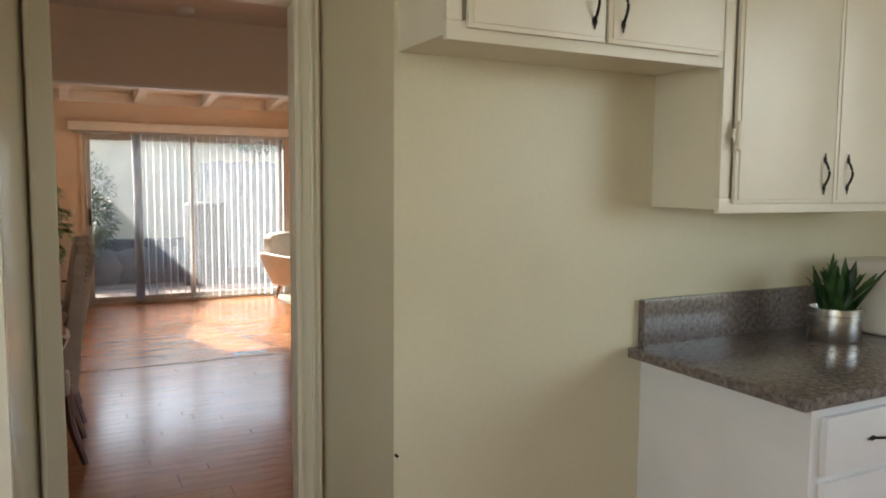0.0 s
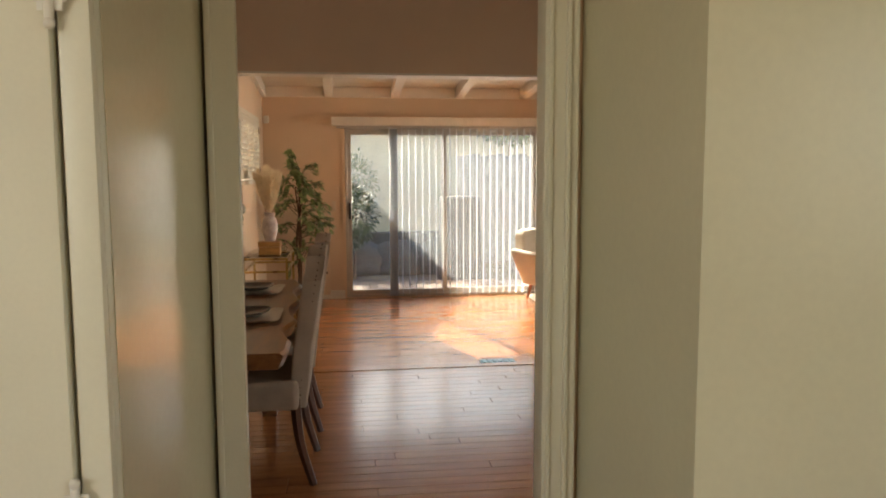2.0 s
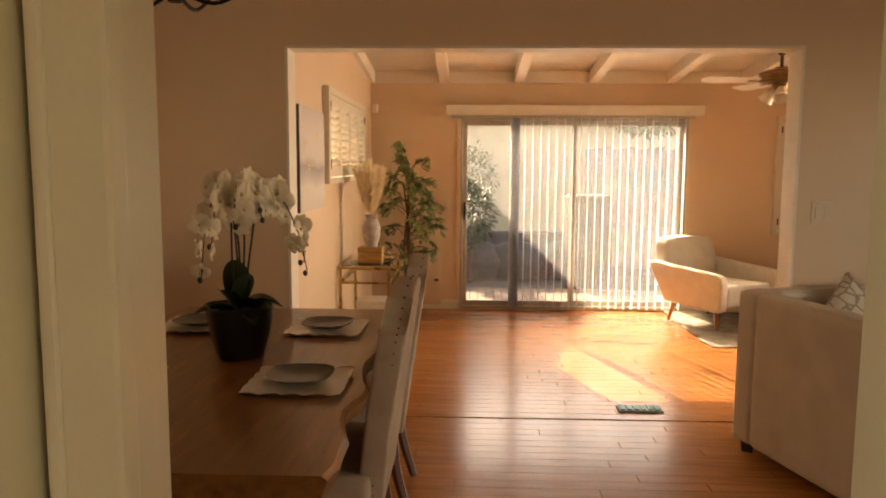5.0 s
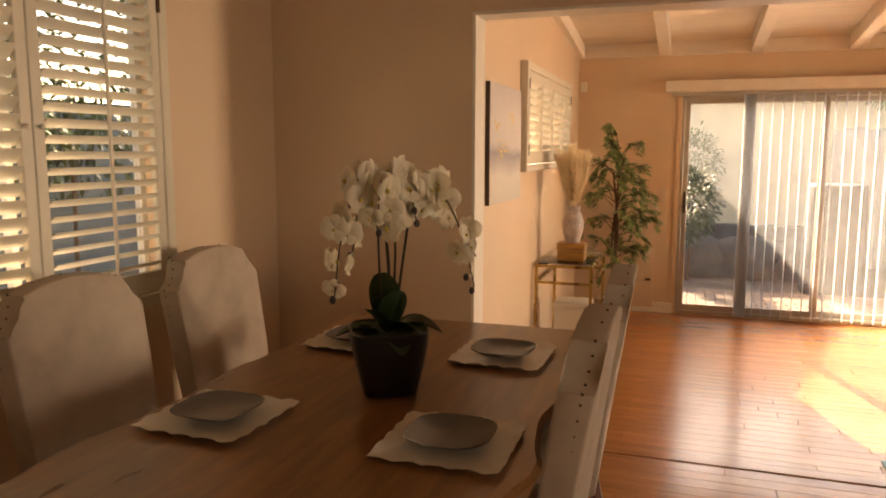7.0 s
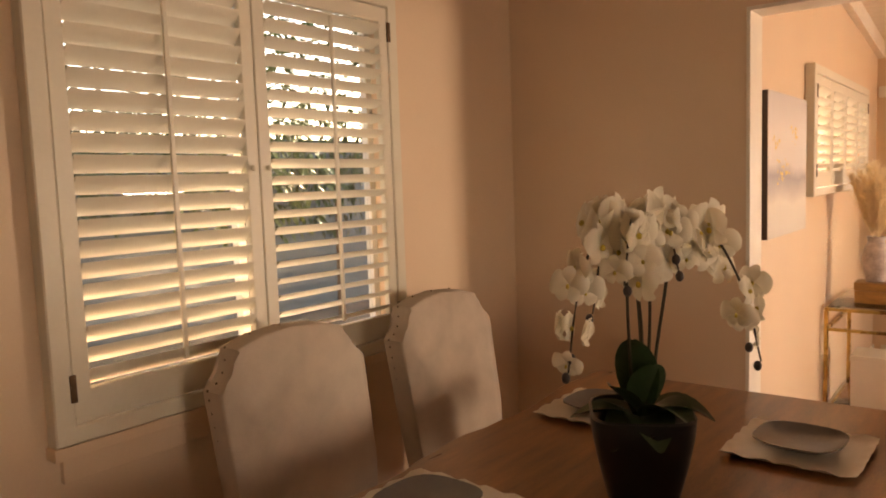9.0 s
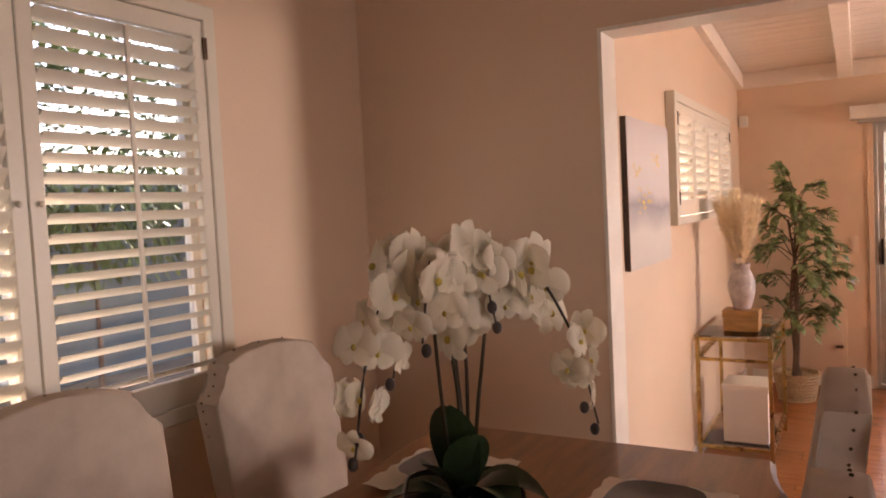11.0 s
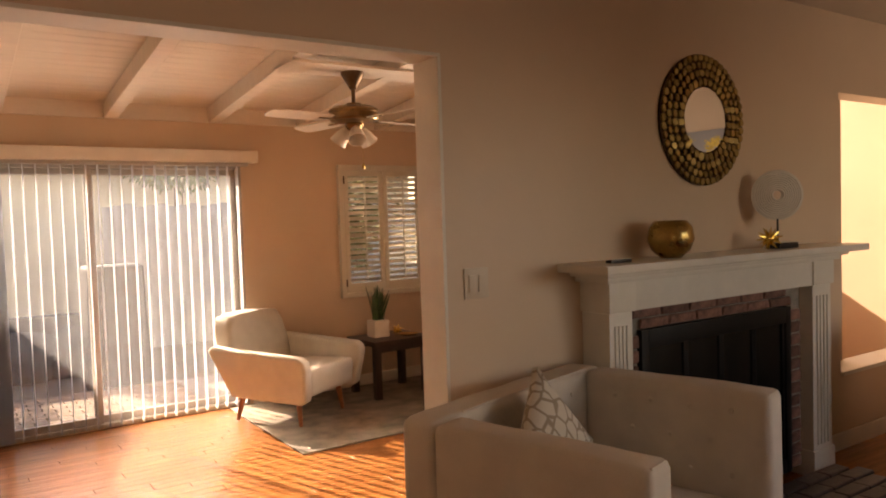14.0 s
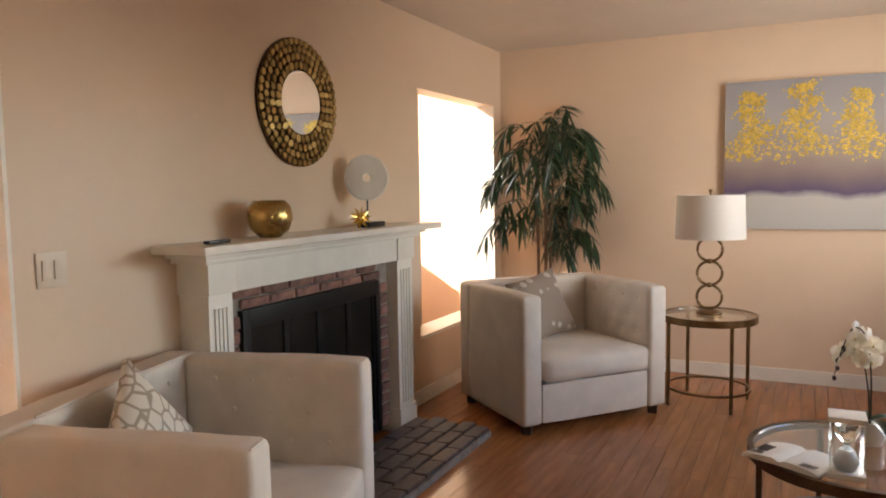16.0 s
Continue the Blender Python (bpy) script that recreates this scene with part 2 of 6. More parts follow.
def voronoi_cloth(name, light, dark, size):
    """Cloth printed with pale pebble shapes on a darker ground."""
    m = material(name, light, 0.85, vary=0.05, scale=10, grain=300, bump=0.12)
    t, b = m.node_tree, m.node_tree.nodes["Principled BSDF"]
    co, vo, ramp = t.nodes.new("ShaderNodeTexCoord"), t.nodes.new("ShaderNodeTexVoronoi"), t.nodes.new("ShaderNodeValToRGB")
    vo.feature = "DISTANCE_TO_EDGE"
    vo.inputs["Scale"].default_value = size
    ramp.color_ramp.interpolation = "LINEAR"
    ramp.color_ramp.elements[0].position, ramp.color_ramp.elements[1].position = 0.05, 0.11
    ramp.color_ramp.elements[0].color, ramp.color_ramp.elements[1].color = (*dark, 1), (*light, 1)
    t.links.new(co.outputs["Object"], vo.inputs["Vector"])
    t.links.new(vo.outputs["Distance"], ramp.inputs[0])
    t.links.new(ramp.outputs[0], b.inputs["Base Color"])
    return m


PEBBLE = voronoi_cloth("pebble_print_cloth", (0.66, 0.60, 0.50), (0.36, 0.29, 0.21), 17)
SPOTTED = voronoi_cloth("spotted_taupe_cloth", (0.27, 0.21, 0.16), (0.52, 0.46, 0.38), 13)
for node in SPOTTED.node_tree.nodes:
    if node.type == "TEX_VORONOI":
        node.feature = "F1"
        node.inputs["Randomness"].default_value = 0.45
    if node.type == "VALTORGB" and node.color_ramp.elements[0].position < 0.2:
        node.color_ramp.elements[1].position = 0.36
        node.color_ramp.elements[0].position = 0.29


def painted_canvas(name, bands, gold, along, up, blotch=3.0):
    """Paint in horizontal bands with ragged edges, and gold leaf where the noise is high."""
    m = bpy.data.materials.new(name)
    m.use_nodes = True
    t, b = m.node_tree, m.node_tree.nodes["Principled BSDF"]
    n = t.nodes.new
    co, sep, no = n("ShaderNodeTexCoord"), n("ShaderNodeSeparateXYZ"), n("ShaderNodeTexNoise")
    no.inputs["Scale"].default_value, no.inputs["Detail"].default_value = blotch, 8
    t.links.new(co.outputs["Object"], sep.inputs[0])
    t.links.new(co.outputs["Object"], no.inputs["Vector"])
    mad = n("ShaderNodeMath")
    mad.operation = "MULTIPLY_ADD"
    mad.inputs[1].default_value = 0.16
    t.links.new(no.outputs["Fac"], mad.inputs[0])
    t.links.new(sep.outputs[2], mad.inputs[2])
    mr = n("ShaderNodeMapRange")
    mr.inputs[1].default_value, mr.inputs[2].default_value = -up / 2 + 0.08, up / 2 + 0.08
    t.links.new(mad.outputs[0], mr.inputs[0])
    ramp = n("ShaderNodeValToRGB")
    for k, (at, col) in enumerate(bands):
        e = ramp.color_ramp.elements[k] if k < 2 else ramp.color_ramp.elements.new(at)
        e.position, e.color = at, (*col, 1)
    t.links.new(mr.outputs[0], ramp.inputs[0])
    t.links.new(ramp.outputs[0], b.inputs["Base Color"])
    b.inputs["Roughness"].default_value = 0.6
    bp = n("ShaderNodeBump")
    bp.inputs["Strength"].default_value, bp.inputs["Distance"].default_value = 0.3, 0.002
    t.links.new(no.outputs["Fac"], bp.inputs["Height"])
    t.links.new(bp.outputs[0], b.inputs["Normal"])
    return m


GOLDPAINT = material("gold_leaf_paint", (0.72, 0.50, 0.10), 0.42, metal=0.25, vary=0.2, scale=30, grain=120, bump=0.2)
ART_GOLD = painted_canvas("grey_violet_canvas", [(0.0, (0.42, 0.40, 0.37)), (1.0, (0.30, 0.29, 0.30)), (0.22, (0.46, 0.43, 0.39)),
                          (0.27, (0.10, 0.07, 0.13)), (0.36, (0.20, 0.14, 0.14)), (0.48, (0.34, 0.27, 0.22)), (0.7, (0.36, 0.33, 0.32))], GOLD, 1.3, 1.06)
ART_GREY = painted_canvas("pale_grey_canvas", [(0.0, (0.55, 0.50, 0.45)), (1.0, (0.50, 0.46, 0.45)), (0.25, (0.60, 0.56, 0.50)),
                          (0.42, (0.30, 0.27, 0.29)), (0.5, (0.56, 0.52, 0.50)), (0.72, (0.60, 0.55, 0.52))], GOLD, 0.8, 0.66)


# ---- mesh helpers ----
class Build:
    """Collects solids into one bmesh."""

    def __init__(self):
        self.bm = bmesh.new()

    def box(self, x0, x1, y0, y1, z0, z1, bevel=0.0, seg=2, m=None):
        vs = bmesh.ops.create_cube(self.bm, size=1.0)["verts"]
        for v in vs:
            v.co = Vector((x0 + (v.co.x + 0.5) * (x1 - x0), y0 + (v.co.y + 0.5) * (y1 - y0), z0 + (v.co.z + 0.5) * (z1 - z0)))
        if m:
            bmesh.ops.transform(self.bm, matrix=m, verts=vs)
        if bevel:
            es = list({e for v in vs for e in v.link_edges})
            bmesh.ops.bevel(self.bm, geom=es, offset=bevel, segments=seg, profile=0.7, affect="EDGES", clamp_overlap=True)
        return self

    def rod(self, a, b, r0, r1=None, n=12, caps=True):
        a, b = Vector(a), Vector(b)
        r1 = r0 if r1 is None else r1
        q = (b - a).to_track_quat("Z", "Y").to_matrix().to_4x4()
        bmesh.ops.create_cone(self.bm, cap_ends=caps, segments=n, radius1=r0, radius2=r1, depth=(b - a).length,
                              matrix=Matrix.Translation((a + b) / 2) @ q)
        return self

    def tube(self, pts, r, n=8, r_end=None):
        pts = [Vector(p) for p in pts]
        rings = []
        for k, p in enumerate(pts):
            d = (pts[min(k + 1, len(pts) - 1)] - pts[max(k - 1, 0)]).normalized()
            side = d.cross(Vector((0, 0, 1))) if abs(d.z) < 0.95 else d.cross(Vector((0, 1, 0)))
            side.normalize()
            up = side.cross(d)
            rad = r if r_end is None else r + (r_end - r) * k / (len(pts) - 1)
            rings.append([self.bm.verts.new(p + rad * (math.cos(a) * side + math.sin(a) * up))
                          for a in (2 * math.pi * i / n for i in range(n))])
        for r1, r2 in zip(rings, rings[1:]):
            for i in range(n):
                self.bm.faces.new((r1[i], r1[(i + 1) % n], r2[(i + 1) % n], r2[i]))
        self.bm.faces.new(rings[0][::-1])
        self.bm.faces.new(rings[-1])
        return self

    def lathe(self, profile, n=32, at=(0, 0, 0)):
        rings = []
        for r, z in profile:
            if r < 1e-5:
                rings.append([self.bm.verts.new((at[0], at[1], at[2] + z))])
            else:
                rings.append([self.bm.verts.new((at[0] + r * math.cos(2 * math.pi * i / n), at[1] + r * math.sin(2 * math.pi * i / n), at[2] + z))
                              for i in range(n)])
        for a, b in zip(rings, rings[1:]):
            for i in range(n):
                j = (i + 1) % n
                if len(a) == 1 and len(b) == 1:
                    continue
                if len(a) == 1:
                    self.bm.faces.new((a[0], b[i], b[j]))
                elif len(b) == 1:
                    self.bm.faces.new((a[i], a[j], b[0]))
                else:
                    self.bm.faces.new((a[i], a[j], b[j], b[i]))
        return self

    def ball(self, at, r, n=12, squash=(1, 1, 1)):
        bmesh.ops.create_uvsphere(self.bm, u_segments=n, v_segments=max(6, n // 2), radius=1.0,
                                  matrix=Matrix.Translation(at) @ Matrix.Diagonal((r * squash[0], r * squash[1], r * squash[2], 1)))
        return self

    def slab(self, outline, y0, y1, bevel=0.0, seg=3, shear=0.0):
        """Outline in x, z, pushed from y0 to y1; shear leans it in y by height."""
        a = [self.bm.verts.new((x, y0 + shear * z, z)) for x, z in outline]
        b = [self.bm.verts.new((x, y1 + shear * z, z)) for x, z in outline]
        n = len(a)
        fs = [self.bm.faces.new(a[::-1]), self.bm.faces.new(b)]
        for i in range(n):
            fs.append(self.bm.faces.new((a[i], a[(i + 1) % n], b[(i + 1) % n], b[i])))
        if bevel:
            es = list({e for f in fs[:2] for e in f.edges})
            bmesh.ops.bevel(self.bm, geom=es, offset=bevel, segments=seg, profile=0.6, affect="EDGES", clamp_overlap=True)
        return self

    def ring_frame(self, x0, x1, z0, z1, y0, y1, left, right, top, low, bevel=0.003):
        """One connected rectangular frame in x and z, from y0 to y1."""
        o = [(x0, z0), (x1, z0), (x1, z1), (x0, z1)]
        i = [(x0 + left, z0 + low), (x1 - right, z0 + low), (x1 - right, z1 - top), (x0 + left, z1 - top)]
        vs = [[self.bm.verts.new((x, y, z)) for x, z in ring] for y in (y0, y1) for ring in (o, i)]
        es = set()
        for k in range(4):
            j = (k + 1) % 4
            for f in ((vs[0][k], vs[0][j], vs[1][j], vs[1][k]), (vs[2][k], vs[3][k], vs[3][j], vs[2][j]),
                      (vs[0][k], vs[2][k], vs[2][j], vs[0][j]), (vs[1][k], vs[1][j], vs[3][j], vs[3][k])):
                self.bm.faces.new(f)
            for r in range(4):
                es.add(self.bm.edges.get((vs[r][k], vs[r][j])))
        if bevel:
            bmesh.ops.bevel(self.bm, geom=list(es), offset=bevel, segments=1, affect="EDGES")
        return self

    def wall(self, us, zs, t0, t1, holes, along="x"):
        """One connected wall on a grid of stations; holes: cells (i, j) left open."""
        made = {}

        def at(i, j, k):
            if (i, j, k) not in made:
                u, z, t = us[i], zs[j], (t0, t1)[k]
                made[(i, j, k)] = self.bm.verts.new((u, t, z) if along == "x" else (t, u, z))
            return made[(i, j, k)]

        nu, nz = len(us) - 1, len(zs) - 1

        def solid(i, j):
            return 0 <= i < nu and 0 <= j < nz and (i, j) not in holes

        for i in range(nu):
            for j in range(nz):
                if not solid(i, j):
                    continue
                self.bm.faces.new((at(i, j, 0), at(i + 1, j, 0), at(i + 1, j + 1, 0), at(i, j + 1, 0)))
                self.bm.faces.new((at(i, j, 1), at(i, j + 1, 1), at(i + 1, j + 1, 1), at(i + 1, j, 1)))
                for di, dj, a, c in ((-1, 0, (i, j), (i, j + 1)), (1, 0, (i + 1, j), (i + 1, j + 1)), (0, -1, (i, j), (i + 1, j)), (0, 1, (i, j + 1), (i + 1, j + 1))):
                    if not solid(i + di, j + dj):
                        self.bm.faces.new((at(*a, 0), at(*c, 0), at(*c, 1), at(*a, 1)))
        return self

    def prism(self, outline, z0, z1):
        a, c = [self.bm.verts.new((x, y, z0)) for x, y in outline], [self.bm.verts.new((x, y, z1)) for x, y in outline]
        self.bm.faces.new(a[::-1])
        self.bm.faces.new(c)
        for i in range(len(a)):
            j = (i + 1) % len(a)
            self.bm.faces.new((a[i], a[j], c[j], c[i]))
        return self

    def move(self, m):
        bmesh.ops.transform(self.bm, matrix=m, verts=self.bm.verts[:])
        return self


def mesh_of(build, name, mat, smooth=40):
    bm = build.bm
    bmesh.ops.recalc_face_normals(bm, faces=bm.faces[:])
    if smooth:
        lim = radians(smooth)
        for f in bm.faces:
            f.smooth = True
        for e in bm.edges:
            e.smooth = not (len(e.link_faces) == 2 and e.calc_face_angle(0) > lim)
    me = bpy.data.meshes.new(name)
    bm.to_mesh(me)
    bm.free()
    if mat:
        me.materials.append(mat)
    return me


def part(name, build, mat, parent=None, label="", smooth=40):
    """One mesh object, under a thing or part where given."""
    ob = new(name, mesh_of(build, name, mat, smooth))
    if parent:
        ob.parent = parent
    if label:
        ob["label"] = label
    return ob


def piece(name, mesh, parent, m):
    ob = new(name, mesh)
    ob.parent = parent
    ob.matrix_basis = m
    return ob


def thing(name, label, category, m=None, group=""):
    ob = new(name)
    ob.empty_display_size = 0.1
    if m:
        ob.matrix_basis = m
    return tagged(ob, label, category, group)


def structure(name, build, mat, label, category, smooth=0):
    return tagged(part(name, build, mat, None, "", smooth), label, category, kind="structure")


def spline(pts, steps=6):
    """Points on a smooth curve through pts."""
    pts = [Vector(p) for p in pts]
    ext = [2 * pts[0] - pts[1]] + pts + [2 * pts[-1] - pts[-2]]
    out = []
    for k in range(1, len(ext) - 2):
        p0, p1, p2, p3 = ext[k - 1:k + 3]
        for i in range(steps):
            u = i / steps
            out.append(0.5 * (2 * p1 + (p2 - p0) * u + (2 * p0 - 5 * p1 + 4 * p2 - p3) * u * u + (3 * p1 - p0 - 3 * p2 + p3) * u ** 3))
    return out + [pts[-1]]


# ---- the large structure ----
XL, XR = -1.06, 7.08        # dining and living walls
YK, YD = -3.25, -3.362      # dining and passage side of the doorway wall
ZC = 2.58                   # living ceiling
FZ = -0.11                  # family room floor, a step down
YF = 3.92                   # family room far wall
XFL, XFR = -0.06, 5.62      # family room side walls

b = Build().wall([XL - 0.14, 0.0, 2.75, 5.57, 6.93, XR + 0.14], [-0.3, -0.02, 0.44, 2.075, 2.12, 3.0], 0.0, 0.16, {(1, 1), (1, 2), (3, 2), (3, 3)})
structure("wall_north", b, WALL, "peach painted wall with the wide opening, fireplace and niche", "wall")
b = Build().wall([YK, -2.15, -0.87, 0.0], [-0.3, 0.84, 2.13, 2.9], XL - 0.14, XL, {(1, 1)}, "y")
structure("wall_west", b, WALL, "peach painted dining wall with a shuttered window", "wall")
b = Build().wall([XL - 0.14, 0.66, 1.412, 1.60], [-0.3, -0.013, 1.99, 2.9], YD, YK, {(1, 1)})
structure("wall_south", b, WALL, "painted wall between dining room and kitchen passage", "wall")
b = Build().box(XR, XR + 0.14, -4.1, 0, -0.3, 2.9)
structure("wall_east", b, WALL, "peach painted living room end wall", "wall")
# Opening out of view, added along with the living room lamps.
b = Build().wall([4.0, 4.1, 6.5, XR], [-0.3, 0.9, 2.2, 2.9], -4.1, -3.96, {(1, 1)})
structure("wall_living_front", b, WALL, "peach painted front wall of the living room", "wall")
b = Build().prism([(1.478, -3.985), (4.0, -3.985), (4.0, -3.9), (1.60, -3.9), (1.60, YD), (1.482, YD)], -0.3, 2.9)
structure("wall_kitchen_north", b, KITCHEN_WALL, "glossy cream painted kitchen wall", "wall")
b = Build().prism([(0.597, -3.985), (0.62, YD), (0.46, YD), (0.44, -3.985)], -0.3, 2.9)
structure("wall_passage", b, PASSAGE_WALL, "glossy cream painted side wall of the passage", "wall")
# The openings in both kitchen side walls are unseen, made for the lamps.
b = Build().wall([-8.3, -7.4, -5.2, -3.9], [-0.3, 1.0, 2.2, 2.9], -1.0, -0.86, {(1, 1)}, "y")
structure("wall_kitchen_west", b, KITCHEN_WALL, "cream painted kitchen side wall with an added unseen opening", "wall")
b = Build().wall([-8.3, -7.5, -5.3, -3.985], [-0.3, 1.0, 2.2, 2.9], 4.0, 4.14, {(1, 1)}, "y")
structure("wall_kitchen_east", b, KITCHEN_WALL, "cream painted kitchen side wall", "wall")
b = Build().box(-0.86, 4.0, -8.3, -8.16, -0.3, 2.9)
structure("wall_kitchen_south", b, KITCHEN_WALL, "cream painted kitchen end wall", "wall")
structure("ceiling_living", Build().box(XL - 0.14, XR + 0.14, -4.1, 0.0, ZC, ZC + 0.12), CEIL, "off-white painted ceiling", "ceiling")
structure("ceiling_kitchen", Build().box(-1.0, 4.14, -8.3, -3.985, 2.5, 2.59), CEIL, "off-white painted kitchen ceiling", "ceiling")
structure("ceiling_passage", Build().box(0.57, 1.49, -3.984, YD, 2.5, 2.59), CEIL, "off-white painted passage ceiling", "ceiling")

# family room shell
b = Build().wall([0.16, 1.33, 3.10, YF], [-0.3, 1.35, 1.97, 3.0], XFL - 0.14, XFL, {(1, 1)}, "y")
structure("wall_family_west", b, WALL, "peach painted wall with a high shuttered window", "wall")
b = Build().wall([XFL - 0.14, 0.90, 3.30, 4.32, 5.48, XFR + 0.14], [-0.3, -0.10, 0.80, 1.92, 1.96, 3.0], YF, YF + 0.15, {(1, 1), (1, 2), (1, 3), (3, 2)})
structure("wall_family_north", b, WALL, "peach painted wall with sliding glass door and window", "wall")
# This opening is never in view; it was added for the lamp.
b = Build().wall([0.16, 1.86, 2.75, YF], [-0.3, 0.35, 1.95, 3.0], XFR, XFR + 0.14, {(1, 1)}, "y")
structure("wall_family_east", b, WALL, "peach painted family room end wall with an added unseen opening", "wall")


def deck_z(y):
    return 2.435 + (YF - y) * 0.10


b = Build()
nb = 34
for k in range(nb):
    y0, y1 = 0.16 + k * (YF + 0.15 - 0.16) / nb, 0.16 + (k + 1) * (YF + 0.15 - 0.16) / nb
    v = [b.bm.verts.new(p) for p in ((XFL - 0.14, y0 + 0.003, deck_z(y0)), (XFR + 0.14, y0 + 0.003, deck_z(y0)), (XFR + 0.14, y1 - 0.003, deck_z(y1)), (XFL - 0.14, y1 - 0.003, deck_z(y1)))]
    w = [b.bm.verts.new(q.co + Vector((0, 0, 0.03))) for q in v]
    b.bm.faces.new(v[::-1])
    for i in range(4):
        b.bm.faces.new((v[i], v[(i + 1) % 4], w[(i + 1) % 4], w[i]))
v = [b.bm.verts.new((x, y, deck_z(y) + 0.02)) for x, y in ((XFL - 0.14, 0.16), (XFR + 0.14, 0.16), (XFR + 0.14, YF + 0.15), (XFL - 0.14, YF + 0.15))]
w = [b.bm.verts.new(q.co + Vector((0, 0, 0.1))) for q in v]
b.bm.faces.new(v[::-1]), b.bm.faces.new(w)
for i in range(4):
    b.bm.faces.new((v[i], v[(i + 1) % 4], w[(i + 1) % 4], w[i]))
structure("ceiling_family", b, PLANKCEIL, "sloping ceiling of white painted boards", "ceiling")

for k, xb in enumerate((-0.06, 0.725, 1.51, 2.29, 3.09, 3.87, 4.66, 5.45)):
    b = Build()
    w0 = 0.1 if k else 0.05
    v = [b.bm.verts.new((x, y, z)) for x in (xb if k == 0 else xb - w0 / 2, xb + w0 if k == 0 else xb + w0 / 2)
         for y, z in ((0.16, deck_z(0.16)), (YF, deck_z(YF)), (YF, deck_z(YF) - 0.125), (0.16, deck_z(0.16) - 0.125))]
    for f in ((0, 1, 2, 3), (7, 6, 5, 4), (0, 4, 5, 1), (1, 5, 6, 2), (2, 6, 7, 3), (3, 7, 4, 0)):
        b.bm.faces.new([v[i] for i in f])
    bmesh.ops.bevel(b.bm, geom=b.bm.edges[:], offset=0.004, segments=1, affect="EDGES")
    tagged(part("ceiling_beam", b, PLANKCEIL), "white painted sloping ceiling beam", "beam", "family room beams")
structure("trim_beam_plate", Build().box(XFL + 0.05, XFR, YF - 0.02, YF, 2.31, 2.435, 0.003), PLANKCEIL, "white painted board between the beam ends", "trim")

# step edge, opening lining, baseboards
b = Build()
b.box(0.0, 2.75, 0.0, 0.16, 2.06, 2.0745, 0.002).box(0.001, 0.016, -0.004, 0.164, 0.0, 2.06, 0.002).box(2.734, 2.749, -0.004, 0.164, 0.0, 2.06, 0.002)
structure("trim_opening", b, WHITE, "white painted lining of the wide opening", "trim")
b = Build().box(0.017, 2.733, 0.10, 0.185, -0.028, 0.002, 0.004)
structure("step_nosing", b, OAK, "varnished oak nosing of the low step", "step")
structure("step_riser", Build().box(-0.06, 5.6, 0.12, 0.164, -0.3, -0.03), OAK, "oak riser of the low step", "step")
b = Build()
b.box(2.79, 3.42, -0.014, 0, 0.0, 0.10, 0.003).box(5.22, XR, -0.014, 0, 0, 0.10, 0.003).box(XR - 0.014, XR, -3.96, -0.015, 0, 0.10, 0.003)
b.box(XL, XL + 0.014, YK, -0.015, 0, 0.10, 0.003).box(XL, -0.03, -0.014, 0, 0, 0.10, 0.003)
structure("baseboard", b, WHITE, "white painted baseboard", "baseboard")
b = Build()
b.box(XFL, XFL + 0.014, 0.17, YF, FZ, FZ + 0.1, 0.003).box(0.0, 0.88, YF - 0.014, YF, FZ, FZ + 0.1, 0.003).box(3.33, XFR, YF - 0.014, YF, FZ, FZ + 0.1, 0.003)
structure("baseboard_family", b, WHITE, "white painted baseboard", "baseboard")

# kitchen doorway: lining and casing
b = Build()
b.box(0.645, 0.668, YD - 0.01, YK + 0.01, 0, 1.98, 0.002).box(1.404, 1.42, YD - 0.01, YK + 0.01, 0, 1.98, 0.002).box(0.645, 1.41, YD - 0.01, YK + 0.01, 1.98, 2.0, 0.002)
for x0, x1, s in ((0.624, 0.692, 1), (1.384, 1.466, -1)):
    b.box(x0, x1, YD - 0.032, YD - 0.001, 0, 2.05, 0.006)
    xm = x0 + 0.004 if s > 0 else x1 - 0.034
    b.box(xm, xm + 0.012, YD - 0.042, YD - 0.032, 0, 2.05, 0.004)
b.box(1.39, 1.402, YD - 0.040, YD - 0.032, 0, 2.0, 0.004)
b.box(0.624, 1.466, YD - 0.032, YD - 0.001, 1.995, 2.06, 0.006)
structure("door_casing", b, CREAM, "cream glossy painted moulded door casing", "door frame")

# niche sill and lining, entry room behind
b = Build().box(5.57, 6.93, -0.02, 0.18, 0.44, 0.465, 0.004)
structure("niche_sill", b, WHITE, "white painted sill of the wall niche", "sill")
structure("niche_lining", Build().box(6.915, 6.929, -0.002, 0.163, 0.466, 2.119, 0.002), WHITE, "white painted edge of the wall niche", "trim")
b = Build().wall([5.9, 6.35, 7.06, 7.22], [-0.3, 1.35, 3.2, 3.4], 1.7, 1.84, {(1, 1)})
structure("wall_entry_north", b, WALL, "peach painted entry wall with a high window opening", "wall")
structure("wall_entry_east", Build().box(XR, XR + 0.14, 0.16, 1.7, -0.3, 3.4), WALL, "sunlit peach painted entry wall", "wall")
structure("wall_entry_west", Build().box(5.76, 5.9, 0.16, 1.84, -0.3, 3.4), WALL, "peach painted entry wall", "wall")
structure("wall_entry_south", Build().box(5.9, XR, 0.16, 0.2, 2.95, 3.4), WALL, "peach painted entry wall above the niche", "wall")
structure("ceiling_entry", Build().box(5.76, 7.22, 0.16, 1.84, 3.4, 3.5), CEIL, "off-white entry ceiling", "ceiling")
structure("floor_entry", Build().box(5.76, 7.22, 0.16, 1.84, -0.3, 0), OAK, "oak entry floor", "floor")
